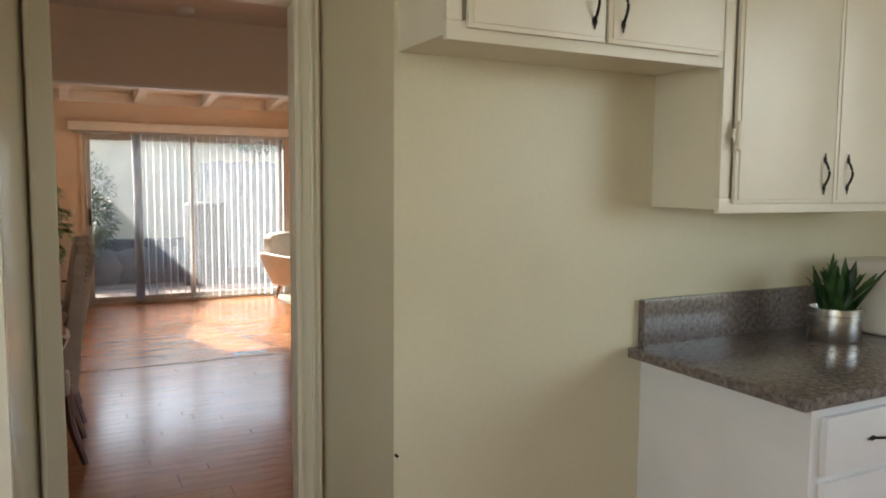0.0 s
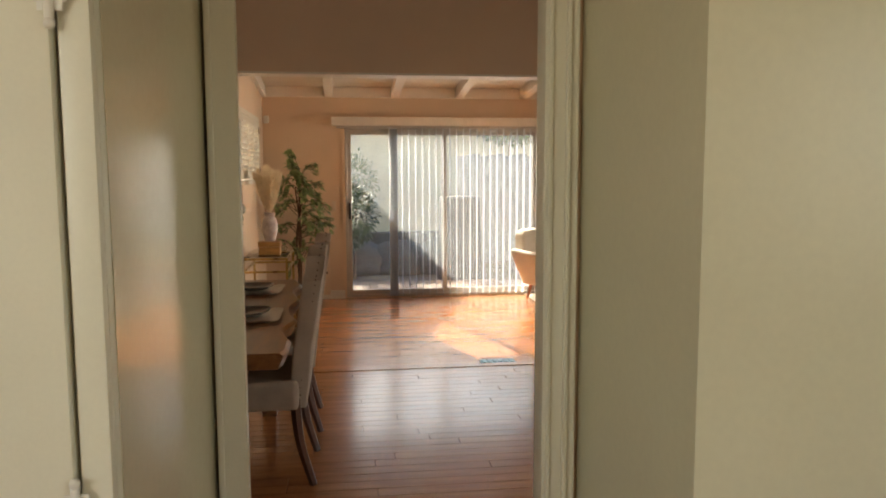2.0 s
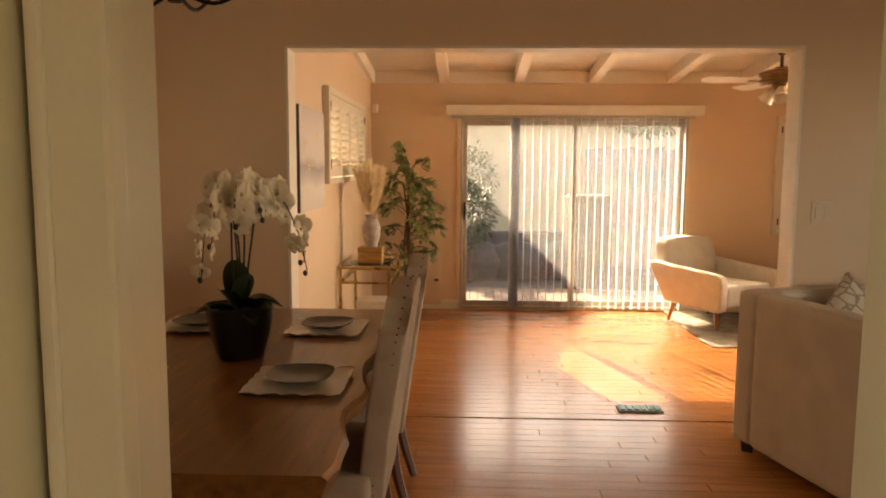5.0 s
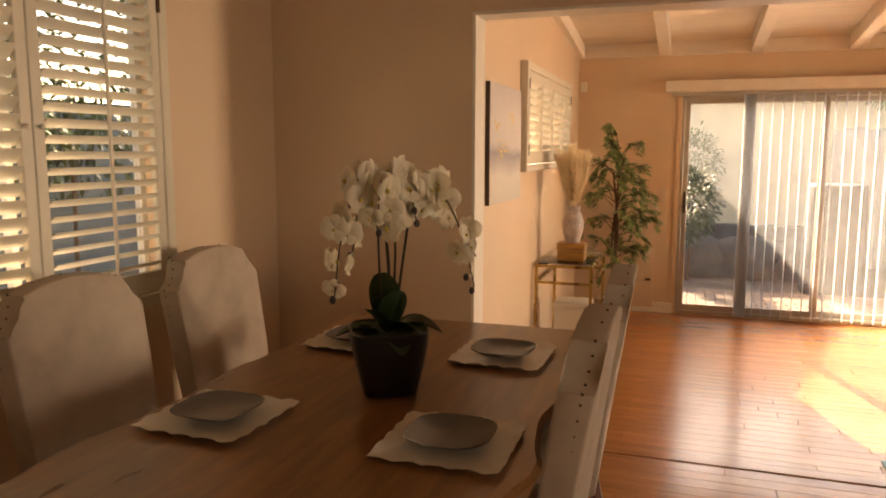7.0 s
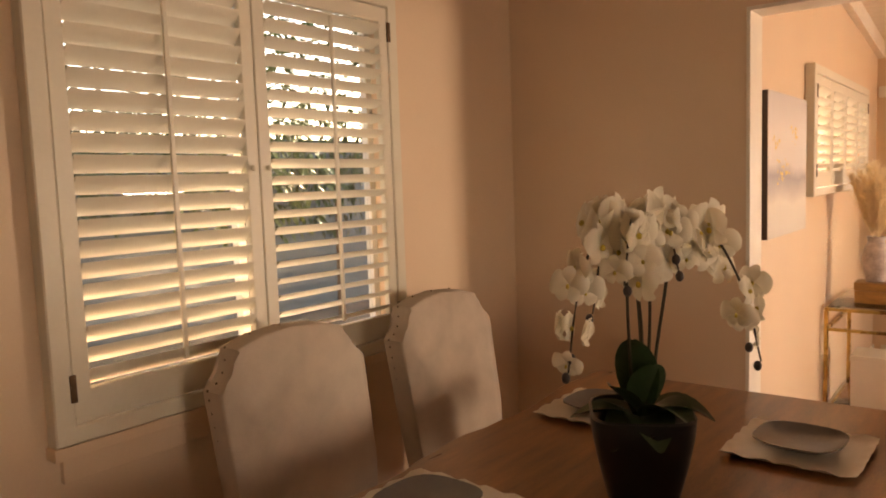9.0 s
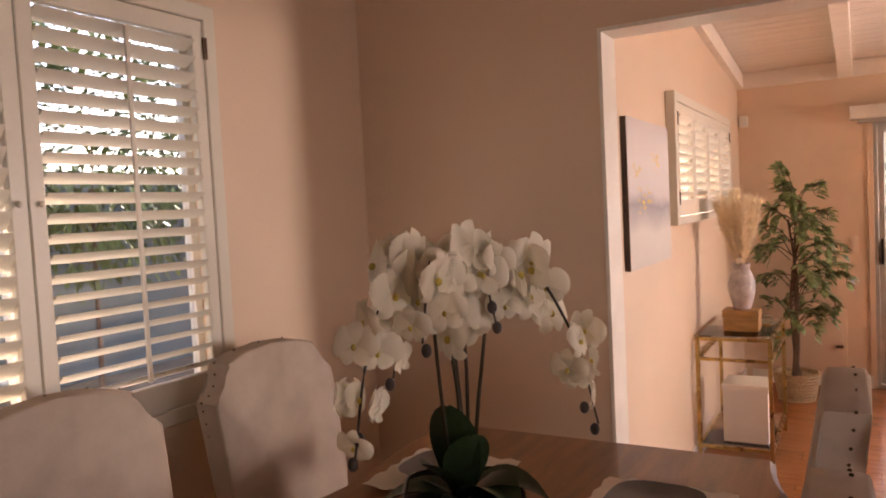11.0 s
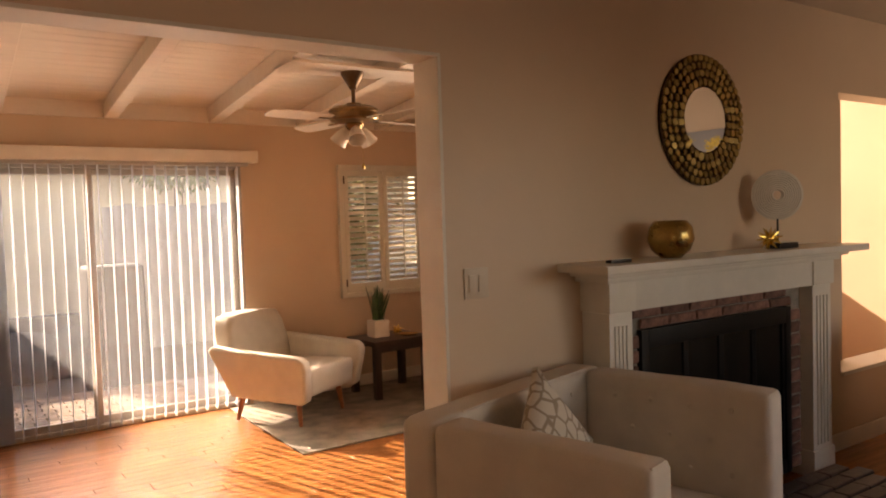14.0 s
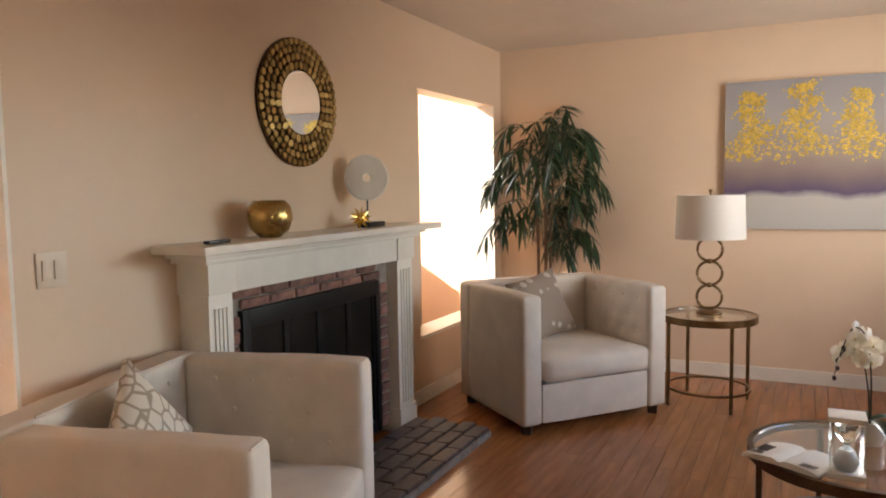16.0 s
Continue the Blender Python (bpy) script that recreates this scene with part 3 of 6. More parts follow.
structure("floor_kitchen", Build().box(-1.0, 4.14, -8.3, -3.902, -0.3, 0.0), OAK, "oak floor of the kitchen and passage", "floor")
FLOOR = structure("floor", Build().box(XL - 0.14, XR + 0.14, -4.1, 0.12, -0.3, -0.012), SUBFLOOR, "varnished oak strip floor", "floor")
FLOOR_FAMILY = structure("floor_family", Build().box(XFL - 0.14, XFR + 0.14, 0.16, YF + 0.15, FZ - 0.3, FZ - 0.012), SUBFLOOR, "varnished oak strip floor, one step down", "floor")

# Added slab, never in view, that blocks the sun from the dining shutters.
structure("roof_eave", Build().box(-2.0, XL - 0.14, -4.1, 0.2, 2.62, 2.74), WHITE, "unseen white slab added to keep sun off the dining window", "roof")

# outdoors
gb = Build()
bmesh.ops.create_grid(gb.bm, x_segments=2, y_segments=2, size=400, matrix=Matrix.Translation((0, 0, -0.32)))
structure("ground", gb, SOIL, "dry bare garden soil", "ground")


# ---- windows, door, shutters ----
def slat_mesh(name, length, width, thick, mat):
    """A louvre blade, rounded at its two long edges, along x."""
    b = Build()
    n = 8
    ring = [(width / 2 * math.cos(a), thick / 2 * math.sin(a)) for a in (2 * math.pi * i / n for i in range(n))]
    b.slab([(y, z) for y, z in ring], -length / 2, length / 2)
    b.move(pose(0, 0, 0, 0, 0, 90))
    return mesh_of(b, name, mat, 60)


def shutter_window(name, label, m, widths, height, pitch, tilts, blade, rod=True):
    """Louvred shutters in a frame. Local x along the wall, z up from the frame's foot, y into the room."""
    top = tagged(thing(name, label, "window shutters", m))
    total = sum(widths) + 0.10
    b = Build().ring_frame(0, total, 0, height, -0.02, 0.03, 0.05, 0.05, 0.05, 0.045, 0.004)
    part("outer_frame", b, SHUTTER, top)
    x = 0.05
    for k, w in enumerate(widths):
        stile, rail_t, rail_b = 0.045, 0.055, 0.085
        z0, z1 = 0.048, height - 0.053
        b = Build().ring_frame(x + 0.002, x + w - 0.002, z0, z1, 0.0, 0.026, stile, stile, rail_t, rail_b)
        panel = part("shutter_panel", b, SHUTTER, top)
        run = w - 2 * stile - 0.004
        mesh = slat_mesh("louvre", run, blade, 0.009, SHUTTER)
        n = int((z1 - rail_t - z0 - rail_b) / pitch)
        gap = (z1 - rail_t - z0 - rail_b) / n
        for i in range(n):
            piece("louvre", mesh, panel, pose(x + w / 2, 0.013, z0 + rail_b + (i + 0.5) * gap, tilts[k] + random.uniform(-2, 2)))
        if rod:
            part("tilt_rod", Build().box(x + w / 2 - 0.006, x + w / 2 + 0.006, 0.043, 0.053, z0 + rail_b + 0.02, z1 - rail_t - 0.02, 0.002), SHUTTER, panel)
        if k == 0 or k == len(widths) - 1:
            hx = x if k == 0 else x + w
            for hz in (0.14, height - 0.14):
                part("hinge", Build().box(hx - 0.008, hx + 0.008, 0.027, 0.034, hz - 0.035, hz + 0.035, 0.002), BRONZE, panel, "dark bronze hinge")
        x += w
    return top


# dining window: local x runs towards -y of the room
dw = shutter_window("window_shutter", "cream louvred shutters, half open, on the dining window", Matrix.Translation((XL + 0.022, -0.865, 0.835)) @ pose(0, 0, 0, 0, 0, -90),
                    [0.615, 0.615], 1.31, 0.052, [27, 50], 0.060)
for hx in (0.635, 0.695):
    part("knob", Build().ball((hx, 0.034, 0.68), 0.009), SHUTTER, dw)
b = Build().box(XL - 0.02, XL + 0.05, -2.2, -0.84, 0.80, 0.833, 0.005).box(XL, XL + 0.02, -2.17, -0.86, 0.73, 0.80, 0.004)
structure("window_sill_dining", b, WALL, "peach painted window sill and apron", "sill")
shutter_window("window_shutter", "cream louvred shutters on the high side window", Matrix.Translation((XFL + 0.022, 3.14, 1.305)) @ pose(0, 0, 0, 0, 0, -90),
               [0.435] * 4, 0.70, 0.05, [38] * 4, 0.056, rod=False)
shutter_window("window_shutter", "cream louvred shutters behind the armchair", Matrix.Translation((5.55, YF - 0.022, 0.735)) @ pose(0, 0, 0, 0, 0, 180),
               [0.415] * 3, 1.24, 0.05, [40] * 3, 0.056)


def window_panes(name, label, x0, x1, y0, y1, z0, z1):
    """A fixed window: thin metal frame and one pane; the thin side gives its plane."""
    top = thing(name, label, "window")
    top["kind"] = "structure"
    b = Build()
    if x1 - x0 < y1 - y0:
        b.box(x0, x1, y0, y0 + 0.03, z0, z1, 0.003).box(x0, x1, y1 - 0.03, y1, z0, z1, 0.003)
        b.box(x0, x1, y0 + 0.03, y1 - 0.03, z0, z0 + 0.03, 0.003).box(x0, x1, y0 + 0.03, y1 - 0.03, z1 - 0.03, z1, 0.003)
        b.box(x0, x1, (y0 + y1) / 2 - 0.014, (y0 + y1) / 2 + 0.014, z0 + 0.03, z1 - 0.03, 0.003)
        g = Build().box((x0 + x1) / 2 - 0.002, (x0 + x1) / 2 + 0.002, y0 + 0.03, y1 - 0.03, z0 + 0.03, z1 - 0.03)
    else:
        b.box(x0, x0 + 0.03, y0, y1, z0, z1, 0.003).box(x1 - 0.03, x1, y0, y1, z0, z1, 0.003)
        b.box(x0 + 0.03, x1 - 0.03, y0, y1, z0, z0 + 0.03, 0.003).box(x0 + 0.03, x1 - 0.03, y0, y1, z1 - 0.03, z1, 0.003)
        g = Build().box(x0 + 0.03, x1 - 0.03, (y0 + y1) / 2 - 0.002, (y0 + y1) / 2 + 0.002, z0 + 0.03, z1 - 0.03)
    part("window_frame", b, WHITE, top)
    pane = part("pane", g, PANE, top, "", 0)
    pane.visible_shadow = False
    return top


window_panes("window_1", "white framed dining window behind shutters", XL - 0.12, XL - 0.085, -2.15, -0.87, 0.84, 2.13)
window_panes("window_2", "white framed high window behind shutters", XFL - 0.12, XFL - 0.085, 1.33, 3.10, 1.35, 1.97)
window_panes("window_3", "white framed window behind shutters", 4.32, 5.48, YF + 0.09, YF + 0.125, 0.80, 1.92)

# sliding glass door
slider = thing("sliding_door", "aluminium framed sliding glass patio door, closed", "door")
slider["kind"] = "structure"
X0, X1, Z0, Z1 = 0.90, 3.30, -0.10, 1.958
b = Build().ring_frame(X0, X1, Z0, Z1, YF - 0.01, YF + 0.12, 0.03, 0.03, 0.035, 0.03)
part("door_frame", b, ALU, slider)
for x0, x1, yy in ((X0 + 0.03, 2.14, YF + 0.03), (2.08, X1 - 0.03, YF + 0.07)):
    b = Build().ring_frame(x0, x1, Z0 + 0.03, Z1 - 0.035, yy - 0.015, yy + 0.015, 0.045, 0.045, 0.05, 0.055, 0.004)
    leaf = part("door_panel", b, ALU, slider)
    g = part("pane", Build().box(x0 + 0.045, x1 - 0.045, yy - 0.002, yy + 0.002, Z0 + 0.085, Z1 - 0.085), DUSTY, leaf, "", 0)
    g.visible_shadow = False
    if yy < YF + 0.05:
        part("handle", Build().box(x0 + 0.012, x0 + 0.03, yy - 0.05, yy - 0.012, 0.86, 1.06, 0.006), IRON, leaf, "black pull handle")
b = Build()
b.box(0.86, 0.90, YF - 0.012, YF, FZ, 2.0, 0.003).box(3.30, 3.335, YF - 0.012, YF, FZ, 2.0, 0.003)
structure("trim_sliding_door", b, WALL, "narrow painted casing of the sliding door", "trim")

# vertical blinds
blinds = thing("vertical_blinds", "sheer white vertical blinds drawn across most of the sliding door", "blinds")
part("valance", Build().box(0.75, 3.42, YF - 0.13, YF - 0.005, 1.975, 2.075, 0.006), WHITE, blinds, "white painted valance")
part("head_rail", Build().box(0.80, 3.34, YF - 0.10, YF - 0.045, 1.945, 1.974, 0.004), ALU, blinds)
b = Build()
nz, nx = 14, 4
grid = [[b.bm.verts.new((-0.0445 + 0.089 * i / nx, 0.007 * (1 - (2 * i / nx - 1) ** 2), 2.02 * j / nz)) for i in range(nx + 1)] for j in range(nz + 1)]
for j in range(nz):
    for i in range(nx):
        b.bm.faces.new((grid[j][i], grid[j][i + 1], grid[j + 1][i + 1], grid[j + 1][i]))
b.box(-0.04, 0.04, 0.006, 0.009, 0.004, 0.03)
VANE = mesh_of(b, "vane", BLIND, 60)
for k in range(21):
    x = 1.585 + k * 0.0832
    piece("vane", VANE, blinds, pose(x, YF - 0.072, -0.078, 0, random.uniform(-0.2, 0.2), 85 + random.uniform(-3, 3)))
for k in range(7):
    piece("vane", VANE, blinds, pose(1.435 + k * 0.014, YF - 0.072, -0.078, 0, 0, 96 + random.uniform(-3, 3)))

# small access door, sensor, switch plates
acc = thing("access_door", "small peach painted access panel low on the wall", "hatch")
b = Build().box(0.13, 0.70, YF - 0.018, YF - 0.001, -0.06, 0.505, 0.003).box(0.155, 0.675, YF - 0.023, YF - 0.018, -0.035, 0.48, 0.003)
part("panel", b, WALL, acc)
part("latch", Build().box(0.625, 0.675, YF - 0.045, YF - 0.023, 0.20, 0.225, 0.006), BRONZE, acc, "dark metal latch")
sen = thing("wall_sensor", "small white wall sensor high in the corner", "sensor")
part("housing", Build().box(-0.045, 0.02, YF - 0.05, YF - 0.001, 2.00, 2.09, 0.015), WHITEPLASTIC, sen)


def switch_plate(m, n=2):
    t = thing("light_switch", "ivory plastic light switch plate on the wall", "light switch", m)
    part("plate", Build().box(-0.04 * n / 1.4, 0.04 * n / 1.4, -0.006, 0, -0.06, 0.06, 0.003), IVORYPLASTIC, t)
    for i in range(n):
        x = (i - (n - 1) / 2) * 0.046
        part("rocker", Build().box(x - 0.016, x + 0.016, -0.011, -0.006, -0.033, 0.033, 0.002), IVORYPLASTIC, t)
    return t


switch_plate(pose(2.885, -0.001, 1.2), 2)
switch_plate(pose(0.76, YF - 0.001, 1.02), 1)

# ---- dining room ----
table = thing("dining_table", "walnut brown live-edge wooden dining table", "table")
random.seed(4)
b = Build()
ny = 26
rows = []
for k in range(ny + 1):
    y = -2.50 + k * 1.86 / ny
    xr = 0.70 - 0.06 * k / ny + 0.018 * math.sin(k * 0.9) + random.uniform(-0.008, 0.008)
    xl = -0.335 + 0.012 * math.sin(k * 0.7 + 1) + random.uniform(-0.006, 0.006)
    rows.append([b.bm.verts.new(p) for p in ((xl + 0.012, y, 0.77), (xr - 0.014, y, 0.77), (xr, y, 0.758), (xr - 0.02, y, 0.712), (xl + 0.02, y, 0.712), (xl, y, 0.755))])
for r, q in zip(rows, rows[1:]):
    for i in range(6):
        b.bm.faces.new((r[i], r[(i + 1) % 6], q[(i + 1) % 6], q[i]))
b.bm.faces.new(rows[0])
b.bm.faces.new(rows[-1][::-1])
part("tabletop", b, WALNUT, table, "live-edge walnut slab", 35)
for x, y in ((-0.22, -2.36), (0.46, -2.36), (-0.22, -0.80), (0.46, -0.80)):
    part("leg", Build().box(x - 0.04, x + 0.04, y - 0.04, y + 0.04, 0, 0.712, 0.006), WALNUT, table)
for y in (-2.38, -0.82):
    part("apron", Build().box(-0.18, 0.42, y, y + 0.03, 0.62, 0.712, 0.004), WALNUT, table)


def dining_chair():
    t = thing("dining_chair", "beige linen high-back dining chair with nailhead trim", "chair", None, "chairs round the table")
    half = [(0.215, 0.36), (0.242, 0.62), (0.258, 0.918), (0.229, 0.930), (0.206, 0.952), (0.193, 0.982), (0.188, 1.013), (0.105, 1.034), (0.0, 1.040)]
    outline = half + [(-x, z) for x, z in half[-2::-1]]
    part("backrest", Build().slab([(x, z) for x, z in outline], -0.232, -0.150, 0.009, 2), LINEN, t, "", 50)
    back = t.children[0]
    for v in back.data.vertices:
        v.co.y -= max(0.0, v.co.z - 0.45) * 0.17
    part("seat", Build().box(-0.265, 0.265, -0.20, 0.27, 0.36, 0.49, 0.035, 4), LINEN, t, "", 50)
    b = Build()
    for side in (-1, 1):
        for k in range(15):
            z = 0.42 + k * 0.034
            x = side * (0.219 + (z - 0.40) * 0.075)
            b.ball((x, -0.205 - max(0.0, z - 0.45) * 0.17, z), 0.0035, 6)
    for k, (x, z) in enumerate(half[2:]):
        for side in (-1, 1):
            b.ball((side * (x + 0.0), -0.205 - (z - 0.45) * 0.17, z + 0.001), 0.0035, 6)
    part("nailhead_trim", b, BRONZE, t, "dark bronze nailheads")["kind"] = "stuff"
    for sx in (-1, 1):
        part("leg", Build().rod((sx * 0.205, 0.235, 0.37), (sx * 0.205, 0.24, 0.0), 0.026, 0.017, 4), CHERRY, t)
        part("leg", Build().tube(spline([(sx * 0.205, -0.18, 0.40), (sx * 0.205, -0.20, 0.2), (sx * 0.208, -0.255, 0.0)], 4), 0.027, 6, 0.018), CHERRY, t)
    return t


ch = dining_chair()
for o in ch.children:
    if not o.name.startswith("leg"):
        for v in o.data.vertices:
            v.co.z = v.co.z + max(0.0, v.co.z - 0.5) * 0.045
ch.matrix_basis = pose(0.50, -1.62, 0, 0, 0, 90)
for x, y, r in ((0.50, -0.93, 90), (-0.52, -1.648, -90), (-0.52, -0.948, -90)):
    copy_thing(ch, pose(x, y, 0, 0, 0, r + random.uniform(-2, 2)))


def charger():
    b = Build()
    n, h = 48, 0.15
    ring = []
    for k in range(n):
        a = 2 * math.pi * k / n
        c, s = math.cos(a), math.sin(a)
        q = h / max(abs(c), abs(s))
        q = min(q, h * 1.385)
        ring.append((q * c * (1 + 0.005 * math.sin(k * 2.4)), q * s * (1 + 0.005 * math.cos(k * 2.9)), 0.014 + 0.004 * math.sin(k * 2.1)))
    out = [b.bm.verts.new(p) for p in ring]
    mid = [b.bm.verts.new((x * 0.86, y * 0.86, 0.008)) for x, y, z in ring]
    foot = [b.bm.verts.new((x * 0.80, y * 0.80, 0.0)) for x, y, z in ring]
    for k in range(n):
        j = (k + 1) % n
        b.bm.faces.new((out[k], out[j], mid[j], mid[k]))
        b.bm.faces.new((foot[k], foot[j], out[j], out[k]))
    b.bm.faces.new(mid)
    b.bm.faces.new(foot[::-1])
    return b


def plate_setting(x, y, turn):
    c = tagged(part("charger_plate", charger(), PORCELAIN, None, "", 60), "square cream charger plate with a ruffled rim, on the table", "plate", "place settings")
    c.matrix_basis = pose(x, y, 0.7705, 0, 0, turn)
    b = Build()
    n = 40
    prof = [(0.0, 0.004), (0.052, 0.004), (0.072, 0.010), (0.10, 0.022), (0.102, 0.024), (0.098, 0.021), (0.07, 0.006), (0.05, 0.0), (0.0, 0.0)]
    rings = []
    for r, z in prof:
        if r == 0:
            rings.append([b.bm.verts.new((0, 0, z))])
            continue
        row = []
        for k in range(n):
            a = 2 * math.pi * k / n
            q = (abs(math.cos(a)) ** 3.2 + abs(math.sin(a)) ** 3.2) ** (-1 / 3.2)
            row.append(b.bm.verts.new((r * q * math.cos(a), r * q * math.sin(a), z)))
        rings.append(row)
    for a, q in zip(rings, rings[1:]):
        for k in range(n):
            j = (k + 1) % n
            f = [a[0], q[k], q[j]] if len(a) == 1 else ([a[k], a[j], q[0]] if len(q) == 1 else [a[k], a[j], q[j], q[k]])
            b.bm.faces.new(f)
    d = tagged(part("dinner_plate", b, STONEWARE, None, "", 60), "grey rounded-square dinner plate on a charger", "plate", "place settings")
    d.matrix_basis = pose(x, y, 0.7825, 0, 0, turn)


for x, y in ((-0.125, -1.855), (0.482, -1.83), (0.425, -1.085), (-0.11, -1.06)):
    plate_setting(x, y, random.uniform(-3, 3))


def orchid_flower_mesh():
    """Five broad petals with a small lip, facing +y, about 8 cm across."""
    b = Build()
    for k, (ang, ln, wd) in enumerate(((90, 0.046, 0.036), (14, 0.050, 0.062), (166, 0.050, 0.062), (-52, 0.044, 0.034), (232, 0.044, 0.034))):
        a = radians(ang)
        d, s = Vector((math.cos(a), 0, math.sin(a))), Vector((-math.sin(a), 0, math.cos(a)))
        prof = ((0.0, 0.15, 0.0), (0.2, 0.55, 0.003), (0.42, 0.92, 0.007), (0.66, 1.0, 0.009), (0.86, 0.78, 0.006), (0.96, 0.45, 0.001), (1.0, 0.12, -0.003))
        rows = []
        for u, w, lift in prof:
            c = d * (u * ln)
            rows.append([b.bm.verts.new(c + s * (w * wd / 2 * q) + Vector((0, lift - 0.004 * abs(q), 0))) for q in (-1, -0.4, 0.4, 1)])
        for r, q in zip(rows, rows[1:]):
            for i in range(3):
                b.bm.faces.new((r[i], r[i + 1], q[i + 1], q[i]))
    return mesh_of(b, "flower", PETAL, 80)


def lip_mesh():
    return mesh_of(Build().ball((0, 0.008, -0.004), 0.0045, 8, (1, 1.3, 1.5)), "lip", PETALHEART)


FLOWER, LIP = orchid_flower_mesh(), lip_mesh()


def orchid(name, label, spikes, pot_build, pot_mat, base, leaves, seed, flower_scale=1.0):
    rnd = random.Random(seed)
    t = thing(name, label, "plant")
    part("pot", pot_build, pot_mat, t, "", 30)
    for pts, n in spikes:
        curve = spline(pts, 8)
        part("stem", Build().tube(curve, 0.0042, 6, 0.002), STEM, t)
        start = int(len(curve) * 0.42)
        for k in range(n):
            u = start + (len(curve) - 1 - start) * k / max(1, n - 1)
            p = curve[int(u)] + Vector((rnd.uniform(-0.03, 0.03), rnd.uniform(-0.03, 0.03), rnd.uniform(-0.045, 0.02)))
            size = flower_scale * (1.08 - 0.55 * (k / max(1, n - 1)) ** 1.5) * rnd.uniform(0.9, 1.1)
            if k >= n - 2:
                part("bud", Build().ball(curve[int(u)] + Vector((rnd.uniform(-0.02, 0.02), 0, -0.01)), 0.0085, 10, (1, 1, 1.3)), BUD, t, "dark closed bud")
                continue
            f = piece("flower", FLOWER, t, Matrix.Translation(p) @ pose(0, 0, 0, rnd.uniform(-25, 15), rnd.uniform(-15, 15), rnd.choice((150, 190, 215, 240, 130, 90, 280)) + rnd.uniform(-20, 20)) @ Matrix.Scale(size, 4))
            piece("lip", LIP, f, Matrix.Identity(4))
    for turn, ln, wd, rise, droop in leaves:
        b = Build()
        rows = []
        for k in range(9):
            u = k / 8
            w = wd * math.sin(math.pi * (0.08 + 0.90 * u)) ** 0.7
            c = Vector((ln * u, 0, rise * u - droop * u * u))
            rows.append([b.bm.verts.new(c + Vector((0, w / 2 * q, 0.22 * w * abs(q)))) for q in (-1, -0.5, 0, 0.5, 1)])
        for r, q in zip(rows, rows[1:]):
            for i in range(4):
                b.bm.faces.new((r[i], r[i + 1], q[i + 1], q[i]))
        b.move(Matrix.Translation(base) @ pose(0, 0, 0, 0, 0, turn))
        part("leaf", b, LEAFDARK, t, "", 80)
    return t


b = Build()
prof = [(0.062, 0.0), (0.072, 0.006), (0.092, 0.09), (0.101, 0.14), (0.104, 0.175), (0.098, 0.178), (0.095, 0.16), (0.0, 0.155)]
b.lathe([(r * 1.04, z * 1.04) for r, z in prof], 40)
for v in b.bm.verts:
    a = math.atan2(v.co.y, v.co.x) - 0.5
    q = (abs(math.cos(a)) ** 4.5 + abs(math.sin(a)) ** 4.5) ** (-1 / 4.5)
    v.co.x, v.co.y = v.co.x * q, v.co.y * q
b.move(Matrix.Translation((0.20, -1.52, 0.771)))
orchid("orchid_plant", "white artificial orchid in a black rounded-square pot on the dining table",
       [([(0.20, -1.52, 0.93), (0.215, -1.55, 1.15), (0.205, -1.60, 1.32), (0.19, -1.68, 1.36), (0.172, -1.745, 1.23), (0.17, -1.785, 1.09)], 19),
        ([(0.21, -1.51, 0.93), (0.25, -1.52, 1.18), (0.275, -1.50, 1.34), (0.33, -1.465, 1.335), (0.385, -1.425, 1.21), (0.415, -1.405, 1.06)], 19),
        ([(0.19, -1.53, 0.93), (0.20, -1.58, 1.15), (0.22, -1.63, 1.33), (0.25, -1.68, 1.37), (0.25, -1.71, 1.25)], 15),
        ([(0.20, -1.50, 0.93), (0.19, -1.50, 1.15), (0.185, -1.53, 1.31), (0.165, -1.60, 1.35), (0.16, -1.66, 1.18)], 16),
        ([(0.21, -1.52, 0.93), (0.23, -1.54, 1.15), (0.24, -1.56, 1.34), (0.27, -1.56, 1.38), (0.295, -1.55, 1.26)], 15)],
       b, BLACK, (0.20, -1.52, 0.935), [(275, 0.05, 0.095, 0.20, 0.02), (318, 0.06, 0.085, 0.15, 0.02), (240, 0.08, 0.09, 0.10, 0.02), (20, 0.15, 0.10, 0.10, 0.10), (-15, 0.13, 0.09, 0.13, 0.12), (-50, 0.13, 0.10, 0.05, 0.08),
                                         (80, 0.13, 0.09, 0.06, 0.08), (150, 0.14, 0.09, 0.05, 0.08), (200, 0.15, 0.08, 0.05, 0.06), (-95, 0.12, 0.09, 0.04, 0.08)], 7)

# iron chandelier over the table, glass petal shades
lamp = thing("chandelier", "black iron chandelier with clear glass shades over the table", "chandelier")
CX, CY = 0.05, -1.62
CDROP = 0.15
part("ceiling_rose", Build().lathe([(0.06, 0), (0.055, -0.02), (0.015, -0.03), (0.0, -0.03)], 24, (CX, CY, ZC)), IRON, lamp)
part("rod", Build().rod((CX, CY, ZC - 0.02), (CX, CY, 2.0), 0.008), IRON, lamp)
part("hub", Build().rod((CX, CY, 2.13), (CX, CY, 1.95), 0.022), IRON, lamp)
